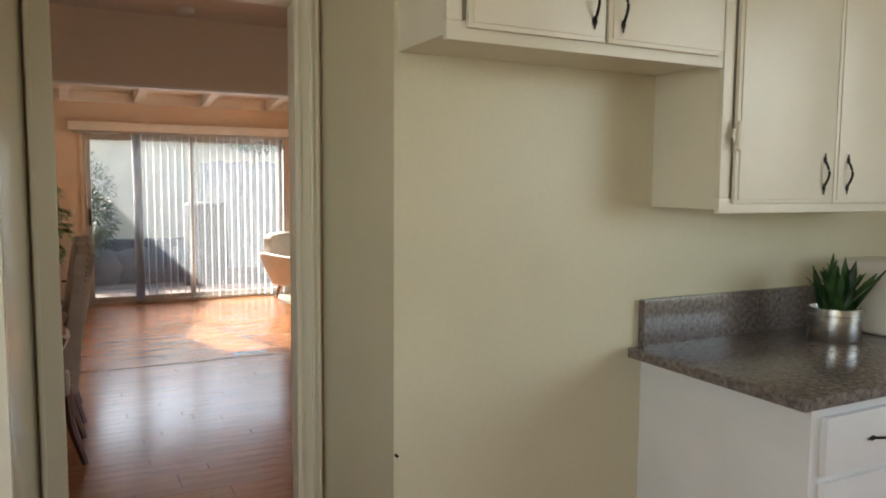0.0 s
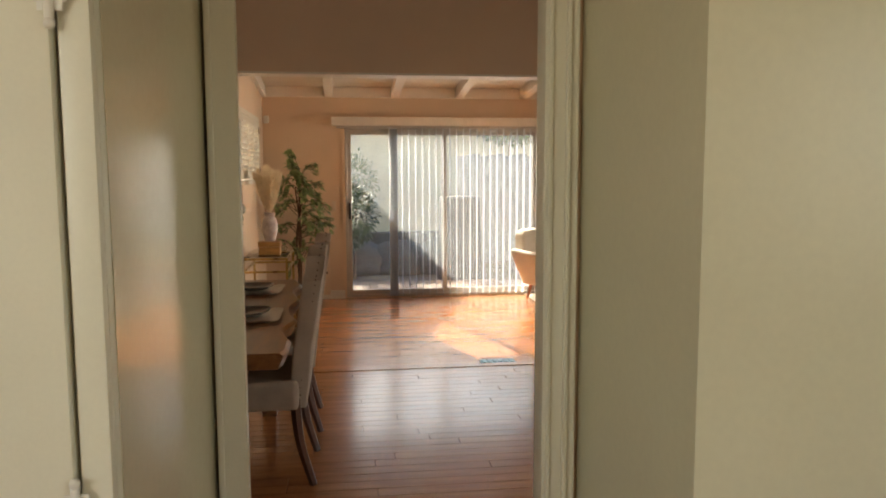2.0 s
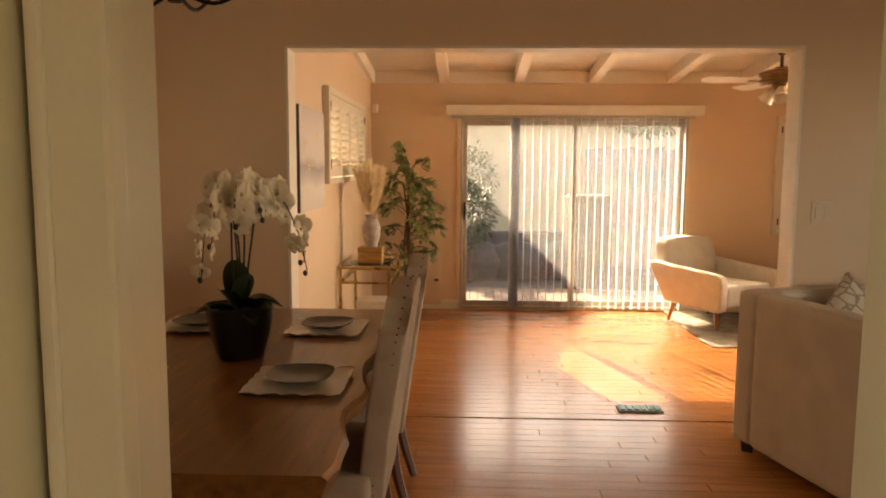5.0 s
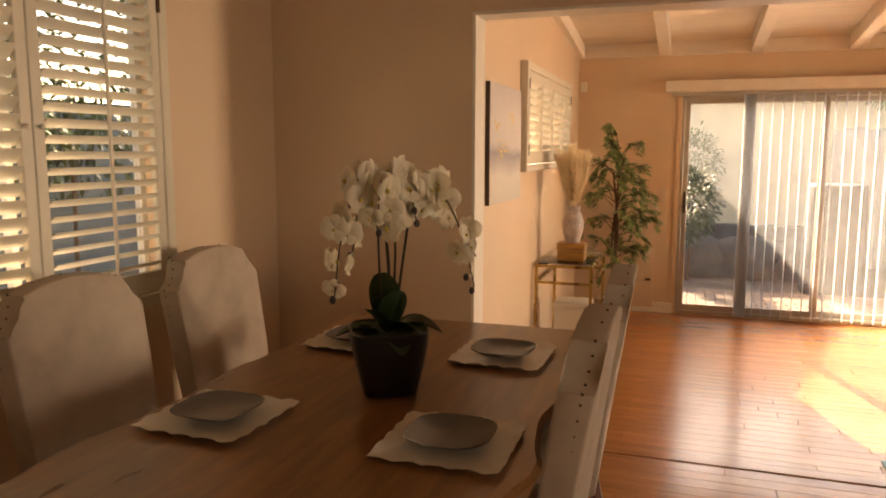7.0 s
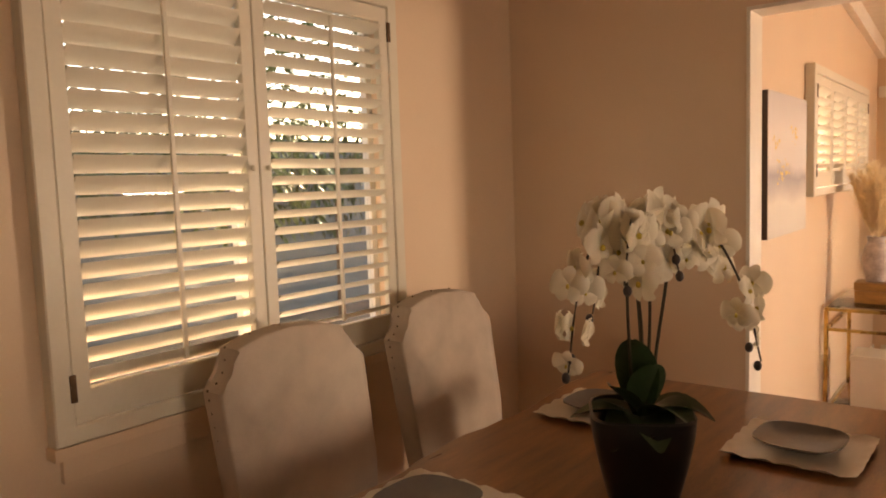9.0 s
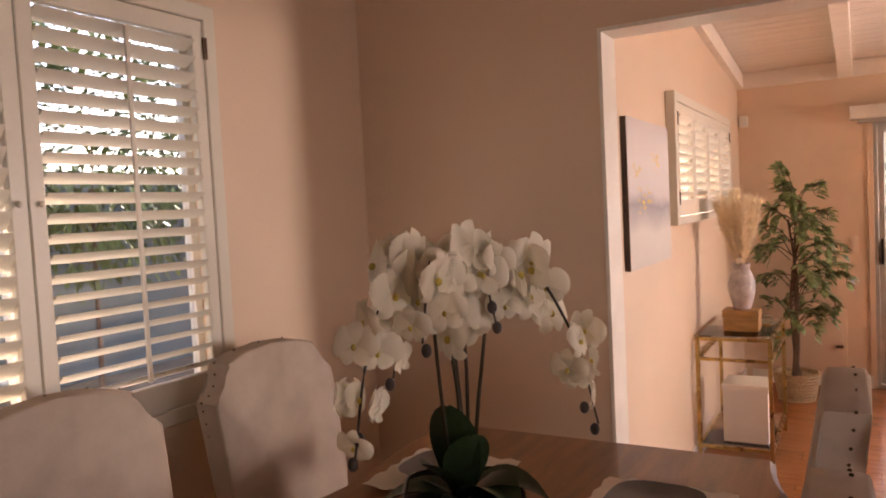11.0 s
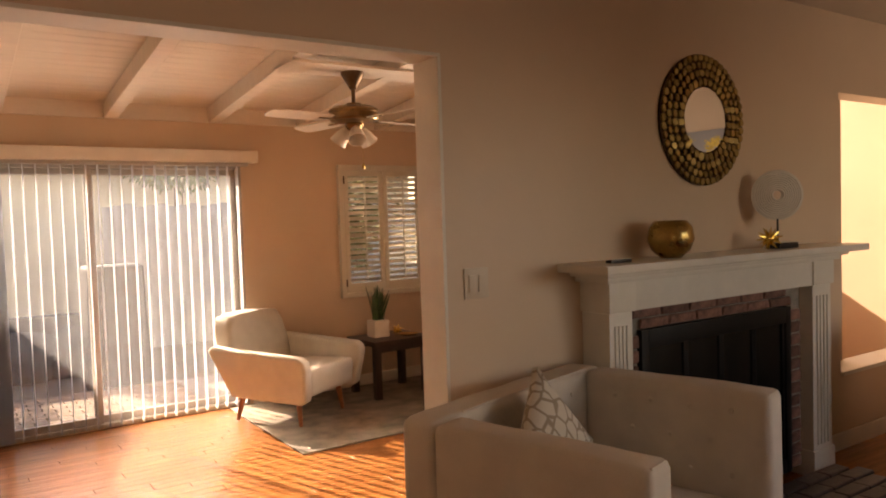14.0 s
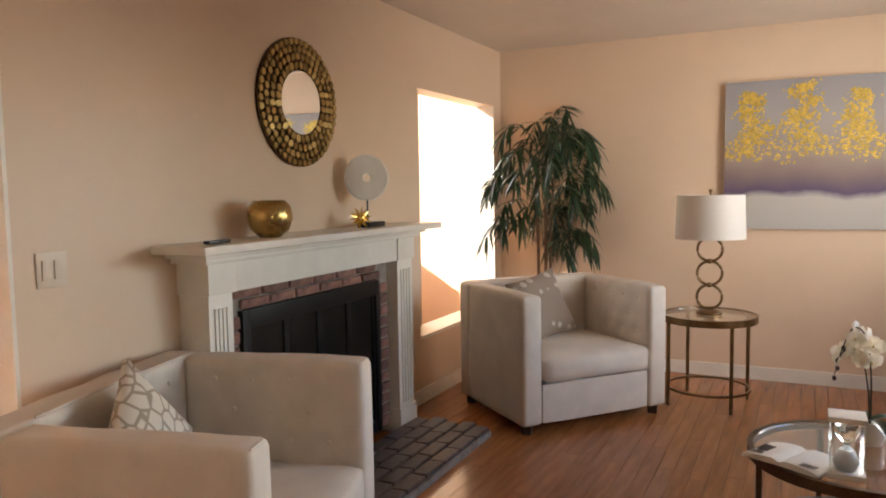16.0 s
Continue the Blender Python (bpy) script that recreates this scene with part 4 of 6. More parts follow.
for k in range(5):
    a = radians(72 * k + 10)
    d = Vector((math.cos(a), math.sin(a), 0))
    o = Vector((CX, CY, -CDROP))
    arm = part("arm", Build().tube(spline([o + Vector((0, 0, 2.14)), o + d * 0.12 + Vector((0, 0, 2.10)), o + d * 0.22 + Vector((0, 0, 2.15)), o + d * 0.25 + Vector((0, 0, 2.20))], 5), 0.007, 6), IRON, lamp)
    part("glass_shade", Build().lathe([(0.02, 0.0), (0.05, 0.03), (0.062, 0.09), (0.045, 0.12), (0.042, 0.12), (0.059, 0.09), (0.047, 0.032), (0.018, 0.004)], 6, o + d * 0.25 + Vector((0, 0, 2.20))), TABLEGLASS, arm)
det = thing("smoke_detector", "small white round smoke detector on the ceiling", "smoke detector")
part("housing", Build().lathe([(0.062, 0), (0.062, -0.02), (0.05, -0.035), (0.0, -0.038)], 28, (1.49, -0.30, ZC)), WHITEPLASTIC, det)

# floor vent at the step
v = thing("floor_vent", "dull teal metal floor vent beside the step", "vent")
part("frame", Build().box(1.96, 2.24, 0.55, 0.67, FZ, FZ + 0.012, 0.003), VERDIGRIS, v)
for k in range(6):
    part("slat", Build().box(1.972 + k * 0.044, 2.0 + k * 0.044, 0.565, 0.655, FZ + 0.012, FZ + 0.018, 0.002), VERDIGRIS, v)

# ---- family room things ----
con = thing("console_table", "brass framed console table with glass shelves", "table")
CX0, CX1, CY0, CY1, CT = -0.03, 0.36, 1.79, 2.58, 0.635
for x in (CX0, CX1):
    for y in (CY0, CY1):
        part("leg", Build().box(x - 0.011, x + 0.011, y - 0.011, y + 0.011, FZ, CT, 0.002), BRASS, con)
for z in (CT - 0.011, CT - 0.13, FZ + 0.10):
    b = Build()
    for y in (CY0, CY1):
        b.box(CX0 + 0.011, CX1 - 0.011, y - 0.009, y + 0.009, z - 0.009, z + 0.009, 0.002)
    for x in (CX0, CX1):
        b.box(x - 0.009, x + 0.009, CY0 + 0.011, CY1 - 0.011, z - 0.009, z + 0.009, 0.002)
    part("rail", b, BRASS, con)
part("glass_top", Build().box(CX0 + 0.004, CX1 - 0.004, CY0 + 0.004, CY1 - 0.004, CT + 0.0005, CT + 0.0085, 0.002), TABLEGLASS, con, "clear glass top")
part("glass_shelf", Build().box(CX0 + 0.012, CX1 - 0.012, CY0 + 0.012, CY1 - 0.012, FZ + 0.110, FZ + 0.117, 0.001), TABLEGLASS, con, "clear glass lower shelf")
bx = thing("storage_box", "white lacquered box on the lower console shelf", "box")
part("body", Build().box(0.09, 0.335, 1.86, 2.12, FZ + 0.1175, FZ + 0.42, 0.004), WHITEBOX, bx)
part("lid", Build().box(0.085, 0.34, 1.855, 2.125, FZ + 0.4205, FZ + 0.455, 0.004), WHITEBOX, bx)
tb = thing("wooden_box", "small tan wooden box on the console", "box")
part("body", Build().box(0.09, 0.285, 1.95, 2.11, CT + 0.009, CT + 0.085, 0.008), TANBOX, tb)
part("lid", Build().box(0.086, 0.289, 1.946, 2.114, CT + 0.0855, CT + 0.135, 0.010), TANBOX, tb)
va = thing("vase", "grey glazed vase with tall pampas grass, on a tan box", "vase")
zv = CT + 0.136
part("body", Build().lathe([(0.0, 0), (0.05, 0.0), (0.055, 0.02), (0.075, 0.10), (0.078, 0.15), (0.06, 0.21), (0.045, 0.235), (0.052, 0.27), (0.048, 0.27), (0.04, 0.235), (0.0, 0.22)], 28, (0.19, 2.03, zv)), GLAZEVASE, va)
rnd = random.Random(3)
for k in range(15):
    a = 2.39996 * k
    lean = 0.012 + 0.135 * math.sqrt(k / 15)
    tip = Vector((0.175 + lean * math.cos(a), 2.02 + lean * 1.1 * math.sin(a), zv + 0.72 - 0.8 * lean + rnd.uniform(-0.03, 0.03)))
    base = Vector((0.19 + 0.015 * math.cos(a), 2.03 + 0.015 * math.sin(a), zv + 0.25))
    b = Build()
    b.tube([base, base.lerp(tip, 0.6), tip], 0.0018, 4)
    for i in range(620):
        u = rnd.uniform(0.12, 1.0)
        p = base.lerp(tip, u)
        ang = rnd.uniform(0, 2 * math.pi)
        w = rnd.uniform(0.3, 1.0) * (0.008 + 0.055 * math.sin(math.pi * min(1.0, 0.08 + 0.72 * u)))
        q = p + Vector((math.cos(ang) * w, math.sin(ang) * w, rnd.uniform(0.015, 0.055)))
        s = (q - p).cross(Vector((rnd.uniform(-1, 1), rnd.uniform(-1, 1), 1))).normalized() * 0.0024
        b.bm.faces.new([b.bm.verts.new(c) for c in (p - s, p + s, q)])
    part("plume", b, PAMPAS, va, "tan feathery pampas plume", 0)
kn = thing("ornament", "small clear glass and gold ornament on the console", "ornament")
part("ring", Build().tube([(0.30 + 0.03 * math.cos(a), 2.22, CT + 0.042 + 0.03 * math.sin(a)) for a in (2 * math.pi * i / 20 for i in range(21))], 0.006, 8), TABLEGLASS, kn)
part("base", Build().box(0.27, 0.33, 2.19, 2.25, CT + 0.009, CT + 0.014, 0.002), GOLD, kn)


def canvas_art(name, label, m, w, h, mat, golds, seed):
    """Local x along the wall, z up, y out of the wall; stretched canvas."""
    t = thing(name, label, "painting", m)
    part("canvas", Build().box(-w / 2, w / 2, 0.041, 0.045, -h / 2, h / 2), mat, t, "", 0)
    part("stretcher", Build().box(-w / 2, w / 2, 0.001, 0.0408, -h / 2, h / 2, 0.002), DARKWOOD if golds < 60 else PAPER, t)
    rnd = random.Random(seed)
    return t, rnd


art, rnd = canvas_art("painting", "pale grey abstract canvas with gold flecks and dark sides", Matrix.Translation((XFL, 0.84, 1.475)) @ pose(0, 0, 0, 0, 0, -90) @ Matrix.Diagonal((1, 0.6, 1, 1)), 0.76, 0.66, ART_GREY, 20, 2)
for cx, cz, n, sp in ((-0.12, -0.02, 26, 0.09), (0.12, 0.15, 14, 0.05), (-0.20, 0.10, 8, 0.04)):
    b = Build()
    for i in range(n):
        x, z = -(cx + rnd.gauss(0, sp)), cz + rnd.gauss(0, sp * 0.35)
        r = rnd.uniform(0.006, 0.02)
        b.bm.faces.new([b.bm.verts.new((x + r * rnd.uniform(0.5, 1.3) * math.cos(a), 0.0458 + 0.0002 * i / n, z + r * 0.6 * rnd.uniform(0.5, 1.3) * math.sin(a))) for a in (2 * math.pi * j / 7 for j in range(7))])
    part("gold_leaf", b, GOLDPAINT, art, "gold leaf flecks", 0)["kind"] = "stuff"


def scatter_leaves(spots, ln, wd, mat, rnd, down=0.4, fold=0.15, droop=0.15):
    """Many leaves as one build; spots: place and outward direction."""
    verts, faces = [], []
    prof = ((0, 0.06), (0.3, 0.85), (0.6, 0.95), (1.0, 0.03))
    for p, d in spots:
        d = (d + Vector((rnd.uniform(-0.6, 0.6), rnd.uniform(-0.6, 0.6), rnd.uniform(-0.5, 0.3) - down))).normalized()
        s = d.cross(Vector((rnd.uniform(-0.4, 0.4), rnd.uniform(-0.4, 0.4), 1))).normalized()
        u = s.cross(d)
        size = rnd.uniform(0.7, 1.15)
        k0 = len(verts)
        for t, w in prof:
            c = p + d * (ln * t * size) - Vector((0, 0, droop * ln * t * t * size))
            for q in (-1, 0, 1):
                verts.append(c + s * (w * wd * size / 2 * q) + u * (fold * w * wd * abs(q)))
        for r in range(3):
            for i in range(2):
                a = k0 + r * 3 + i
                faces.append((a, a + 1, a + 4, a + 3))
    b = Build()
    vs = [b.bm.verts.new(v) for v in verts]
    for f in faces:
        b.bm.faces.new([vs[i] for i in f])
    return b


def basket(at, r0, r1, h):
    b = Build()
    rings = 9
    prof = [(0.0, 0.0)]
    for k in range(rings + 1):
        u = k / rings
        prof += [(r0 + (r1 - r0) * u + 0.006, h * u + 0.002), (r0 + (r1 - r0) * u, h * min(1, u + 0.5 / rings))]
    prof += [(r1 - 0.015, h), (r1 - 0.02, h - 0.03), (0.0, h - 0.04)]
    return b.lathe(prof, 32, at)


fic = thing("ficus_tree", "variegated artificial ficus tree in a woven basket pot", "plant")
FX, FY = 0.37, 3.42
part("pot", basket((FX, FY, FZ), 0.125, 0.165, 0.21), WICKER, fic, "woven tan and white basket")
rnd = random.Random(11)
spots = []
for k in range(3):
    ox = 0.02 * (k - 1)
    part("trunk", Build().tube(spline([(FX + ox, FY + 0.01 * k, FZ + 0.17), (FX + 0.02 * math.sin(k * 2), FY, 0.35), (FX - ox, FY, 0.75), (FX - 0.03 + 0.05 * k, FY - 0.03, 1.25)], 6), 0.014, 7, 0.008), BARK, fic)
for k in range(64):
    z = 0.46 + 1.13 * (k / 64) ** 0.95
    start = Vector((FX + rnd.uniform(-0.03, 0.03), FY + rnd.uniform(-0.03, 0.03), z - 0.10))
    spread = 0.29 * math.sin(math.pi * min(1.0, 0.18 + 0.80 * (z - 0.45) / 1.15)) + 0.05
    a = rnd.uniform(0, 2 * math.pi)
    end = start + Vector((math.cos(a) * spread * rnd.uniform(0.6, 1.1), math.sin(a) * spread * rnd.uniform(0.6, 1.0), rnd.uniform(-0.05, 0.20)))
    if end.x < XFL + 0.06:
        end.x = XFL + 0.06
    if end.y > YF - 0.06:
        end.y = YF - 0.06
    mid = start.lerp(end, 0.55) + Vector((0, 0, 0.05))
    curve = spline([start, mid, end, end + Vector((rnd.uniform(-0.03, 0.03), rnd.uniform(-0.03, 0.0), -0.07))], 4)
    part("branch", Build().tube(curve, 0.004, 5, 0.0015), BARK, fic)
    for i in range(3, len(curve)):
        for j in range(2):
            spots.append((curve[i], (curve[i] - start).normalized()))
part("crown", scatter_leaves(spots, 0.082, 0.04, LEAF, rnd), LEAF, fic, "small green leaves with pale edges", 70)

# armchair of the 1950s kind
def retro_armchair(m):
    t = thing("armchair", "pale grey upholstered armchair with flared arms and wooden legs", "armchair", m)
    b = Build().box(-0.30, 0.30, -0.28, 0.385, 0.235, 0.415, 0.045, 4)
    for v in b.bm.verts:
        if v.co.z > 0.36:
            v.co.z += 0.018 * (1 - (v.co.x / 0.285) ** 2) + 0.02 * (v.co.y + 0.28) / 0.65
    part("seat", b, GREYCLOTH, t, "", 60)
    half = [(0.345, 0.30), (0.37, 0.56), (0.345, 0.74), (0.30, 0.815), (0.20, 0.83), (0.0, 0.835)]
    b = Build().slab(half + [(-x, z) for x, z in half[-2::-1]], -0.42, -0.25, 0.045, 4)
    for v in b.bm.verts:
        v.co.y -= max(0.0, v.co.z - 0.35) * 0.26 - 0.02 * (1 - (v.co.x / 0.37) ** 2)
    part("backrest", b, GREYCLOTH, t, "", 60)
    for x in (-0.12, 0.12):
        part("button", Build().ball((x, -0.325, 0.62), 0.013, 10, (1, 0.6, 1)), GREYCLOTH, t)
    for s in (-1, 1):
        out = [(-0.31, 0.205), (0.34, 0.185), (0.385, 0.215), (0.425, 0.46), (0.415, 0.515), (0.365, 0.552), (-0.44, 0.605), (-0.485, 0.57)]
        b = Build().slab(out, 0.0, 0.105, 0.03, 3)
        b.move(pose(0, 0, 0, 0, 0, 90))
        for v in b.bm.verts:
            v.co.x = s * (0.395 + v.co.x + (v.co.z - 0.2) * 0.16)
        part("armrest", b, GREYCLOTH, t, "", 60)
    for x, y, lx, ly in ((-0.27, 0.24, -0.02, 0.03), (0.27, 0.24, 0.02, 0.03), (-0.27, -0.28, -0.02, -0.06), (0.27, -0.28, 0.02, -0.06)):
        part("leg", Build().rod((x, y, 0.215), (x + lx, y + ly, 0.0), 0.026, 0.014, 14), LEGWOOD, t, "orange-brown tapered wooden leg")
    part("base_frame", Build().box(-0.29, 0.29, -0.31, 0.30, 0.205, 0.275, 0.012), GREYCLOTH, t)
    return t


retro_armchair(Matrix.Translation((3.46, 3.30, FZ + 0.012)) @ pose(0, 0, 0, 0, 0, 211))
retro_armchair(Matrix.Translation((5.10, 2.66, FZ + 0.012)) @ pose(0, 0, 0, 0, 0, 160))

rug = tagged(part("rug", Build().box(3.10, 5.50, 2.30, 3.86, FZ + 0.0005, FZ + 0.011, 0.003), RUG), "faded grey patterned rug under the armchair", "rug")

st = thing("side_table", "dark brown square wooden side table", "table")
m = Matrix.Translation((4.46, 3.48, FZ + 0.0115)) @ pose(0, 0, 0, 0, 0, 3)
st.matrix_basis = m
part("tabletop", Build().box(-0.30, 0.30, -0.24, 0.24, 0.46, 0.505, 0.005), DARKWOOD, st)
for x in (-0.255, 0.255):
    for y in (-0.195, 0.195):
        part("leg", Build().box(x - 0.03, x + 0.03, y - 0.03, y + 0.03, 0, 0.46, 0.004), DARKWOOD, st)
for y in (-0.205, 0.185):
    part("apron", Build().box(-0.225, 0.225, y, y + 0.02, 0.40, 0.46), DARKWOOD, st)
TZ = FZ + 0.0115 + 0.506
sp = thing("snake_plant", "green snake plant in a white square pot on the side table", "plant")
part("pot", Build().box(4.29, 4.44, 3.43, 3.58, TZ, TZ + 0.15, 0.008), PORCELAIN, sp)


def sword_leaves(cx, cy, z, n, ln, wd, spread, seed):
    rnd = random.Random(seed)
    b = Build()
    for k in range(n):
        a, lean, size = rnd.uniform(0, 6.28), rnd.uniform(0, spread), rnd.uniform(0.65, 1.0)
        d = Vector((math.cos(a) * lean, math.sin(a) * lean, 1)).normalized()
        s = Vector((-math.sin(a + 0.6), math.cos(a + 0.6), 0))
        rows = []
        o = Vector((cx + rnd.uniform(-0.04, 0.04), cy + rnd.uniform(-0.04, 0.04), z))
        for u, w in ((0, 0.6), (0.4, 1.0), (0.75, 0.75), (1.0, 0.04)):
            c = o + d * (ln * size * u) + Vector((math.cos(a), math.sin(a), 0)) * (lean * 0.18 * ln * u * u)
            rows.append([b.bm.verts.new(c + s * (w * wd / 2 * q) + d.cross(s) * (0.1 * wd * abs(q))) for q in (-1, 0, 1)])
        for r, q in zip(rows, rows[1:]):
            for i in range(2):
                b.bm.faces.new((r[i], r[i + 1], q[i + 1], q[i]))
    return b


part("leaves", sword_leaves(4.365, 3.505, TZ + 0.13, 34, 0.34, 0.022, 0.35, 5), SNAKE, sp, "", 70)


def spiky_ball(name, label, at, r, mat, n=26):
    t = thing(name, label, "ornament")
    part("core", Build().ball(at, r * 0.45, 16), mat, t)
    for k in range(n):
        z = 1 - 2 * (k + 0.5) / n
        a = k * 2.39996
        d = Vector((math.sqrt(1 - z * z) * math.cos(a), math.sqrt(1 - z * z) * math.sin(a), z))
        part("spike", Build().rod(Vector(at) + d * r * 0.3, Vector(at) + d * r, r * 0.14, r * 0.02, 6), mat, t)
    return t


spiky_ball("ornament", "gold spiky ornament on the dark side table", (4.50, 3.40, TZ + 0.055), 0.06, GOLD, 18)
dish = thing("tray", "small gold dish on the dark side table", "tray")
part("plate", Build().lathe([(0.0, 0.0), (0.075, 0.0), (0.085, 0.012), (0.082, 0.012), (0.0, 0.005)], 24, (4.62, 3.40, TZ)), GOLD, dish)

# ceiling fan
fan = thing("ceiling_fan", "antique brass ceiling fan with white blades, at rest", "ceiling fan")
FNX, FNY = 3.549, 2.25
fz = 2.472
part("mount_board", Build().box(3.04, 4.70, FNY - 0.17, FNY + 0.17, fz, fz + 0.02, 0.003), PLANKCEIL, fan, "white painted board across the beams")
part("canopy", Build().lathe([(0.0, 0.0), (0.082, 0), (0.080, -0.02), (0.062, -0.05), (0.036, -0.09), (0.026, -0.115), (0.0, -0.118)], 28, (FNX, FNY, fz)), BRONZE, fan)
part("downrod", Build().rod((FNX, FNY, fz - 0.11), (FNX, FNY, 2.24), 0.014), BRONZE, fan)
part("motor", Build().lathe([(0.0, 0.075), (0.05, 0.075), (0.06, 0.062), (0.135, 0.050), (0.165, 0.034), (0.172, 0.028), (0.172, 0.012), (0.166, 0.008), (0.166, -0.026), (0.172, -0.030),
                             (0.165, -0.044), (0.11, -0.056), (0.05, -0.06), (0.0, -0.06)], 40, (FNX, FNY, 2.185)), FANMETAL, fan, "antique brass motor housing")
part("switch_housing", Build().lathe([(0.0, 0.0), (0.062, 0.0), (0.066, -0.02), (0.045, -0.05), (0.0, -0.055)], 28, (FNX, FNY, 2.128)), FANMETAL, fan)
for k in range(3):
    a = radians(250 + 120 * k)
    d = Vector((math.cos(a), math.sin(a), 0))
    tulip = Build().lathe([(0.018, 0.0), (0.034, -0.02), (0.050, -0.06), (0.056, -0.10), (0.064, -0.118), (0.060, -0.118), (0.052, -0.10), (0.046, -0.06), (0.030, -0.02), (0.016, -0.003)], 24)
    q = d.cross(Vector((0, 0, 1)))
    tulip.move(Matrix.Translation(Vector((FNX, FNY, 2.09)) + d * 0.055) @ Matrix.Rotation(radians(38), 4, q))
    part("light_shade", tulip, PORCELAIN, fan, "white glass tulip shade", 60)
for k in range(4):
    a = 10 + 90 * k
    blade = Build()
    pts = [(0.20, 0.05), (0.35, 0.062), (0.60, 0.07), (0.66, 0.06), (0.68, 0.03)]
    outline = [(x, y) for x, y in pts] + [(x, -y) for x, y in pts[::-1]]
    up = [blade.bm.verts.new((x, y, 0.004)) for x, y in outline]
    dn = [blade.bm.verts.new((x, y, -0.004)) for x, y in outline]
    blade.bm.faces.new(up)
    blade.bm.faces.new(dn[::-1])
    for i in range(len(up)):
        j = (i + 1) % len(up)
        blade.bm.faces.new((up[i], dn[i], dn[j], up[j]))
    blade.move(Matrix.Translation((FNX, FNY, 2.15)) @ pose(0, 0, 0, 0, 0, a) @ pose(0, 0, 0, 12, 0, 0))
    bl = part("blade", blade, WHITE, fan, "white painted blade")
    ir = Build().box(0.15, 0.29, -0.014, 0.014, -0.010, -0.004, 0.002).move(Matrix.Translation((FNX, FNY, 2.15)) @ pose(0, 0, 0, 0, 0, a))
    part("blade_iron", ir, FANMETAL, bl)
part("pull_chain", Build().rod((FNX + 0.06, FNY, 2.09), (FNX + 0.06, FNY, 1.84), 0.0015, n=5).ball((FNX + 0.06, FNY, 1.83), 0.012, 8, (1, 1, 1.6)), BRASS, fan)

# ---- living room ----
fp = thing("fireplace", "white painted fireplace surround with fluted pilasters and brick facing", "fireplace")
PY = -0.16
for x0, x1 in ((3.45, 3.59), (4.99, 5.17)):
    b = Build().box(x0, x1, PY, -0.002, 0.0, 1.035, 0.004)
    b.box(x0 - 0.012, x1 + 0.012, PY - 0.012, -0.004, 0.0, 0.14, 0.004)
    n, flutes = 4, []
    for k in range(n):
        xc = x0 + 0.024 + (x1 - x0 - 0.048) * (k + 0.5) / n
        flutes.append((xc, part("flute", Build().box(xc - 0.008, xc + 0.008, PY - 0.008, PY - 0.0002, 0.17, 0.98, 0.003), WHITE, None)))
    pil = part("pilaster", b, WHITE, fp, "fluted white pilaster")
    for xc, fl in flutes:
        fl.parent = pil
b = Build().box(3.44, 5.18, PY - 0.004, -0.002, 1.037, 1.165, 0.004).box(3.44, 3.60, PY - 0.014, PY - 0.004, 1.037, 1.165, 0.003).box(4.98, 5.18, PY - 0.014, PY - 0.004, 1.037, 1.165, 0.003)
part("frieze", b, WHITE, fp)
b = Build().box(3.41, 5.21, PY - 0.035, -0.002, 1.166, 1.19, 0.008).box(3.38, 5.24, PY - 0.065, -0.002, 1.1905, 1.212, 0.008)
part("cornice", b, WHITE, fp)
part("mantel_shelf", Build().box(3.31, 5.33, -0.29, -0.002, 1.2125, 1.248, 0.008, 3), WHITE, fp)
b = Build().box(3.592, 3.70, -0.085, -0.003, 0.05, 1.034).box(4.86, 4.988, -0.085, -0.003, 0.05, 1.034).box(3.70, 4.86, -0.085, -0.003, 0.935, 1.034)
facing = part("brick_facing", b, MORTAR, fp, "grey mortar behind old red bricks", 0)


def brick_mesh(name, l, h, d, mat, seed):
    rnd = random.Random(seed)
    b = Build().box(-l / 2, l / 2, -d, 0, -h / 2, h / 2, 0.006, 1)
    for v in b.bm.verts:
        v.co += Vector((rnd.uniform(-0.0022, 0.0022), rnd.uniform(-0.003, 0.003), rnd.uniform(-0.002, 0.002)))
    return mesh_of(b, name, mat, 0)


SIDEBRICK = [brick_mesh("brick", 0.094, 0.056, 0.018, BRICK, k) for k in range(3)]
TOPBRICK = [brick_mesh("brick", 0.188, 0.044, 0.018, BRICK, 10 + k) for k in range(3)]
for k in range(13):
    for x in (3.647, 4.924):
        piece("brick", SIDEBRICK[k % 3], facing, pose(x + random.uniform(-0.003, 0.003), -0.086, 0.09 + k * 0.066))
for r in range(2):
    for k in range(6):
        piece("brick", TOPBRICK[(k + r) % 3], facing, pose(3.80 + k * 0.198 - 0.05 * r, -0.086, 0.961 + r * 0.050))
b = Build().box(3.70, 3.745, -0.115, -0.004, 0.052, 0.934, 0.004).box(4.815, 4.86, -0.115, -0.004, 0.052, 0.934, 0.004)
b.box(3.745, 4.815, -0.115, -0.004, 0.85, 0.934, 0.004).box(3.745, 4.815, -0.115, -0.004, 0.052, 0.12, 0.004)
part("firebox_frame", b, IRON, fp, "black metal fire screen frame")
for k in range(4):
    x0 = 3.747 + k * 0.267
    d = part("glass_door", Build().box(x0 + 0.004, x0 + 0.262, -0.098, -0.09, 0.123, 0.847, 0.002), DARKGLASS, fp, "dark folding glass door")
    part("door_frame", Build().box(x0 + 0.001, x0 + 0.016, -0.104, -0.099, 0.123, 0.847, 0.001).box(x0 + 0.25, x0 + 0.265, -0.104, -0.099, 0.123, 0.847, 0.001), IRON, d)
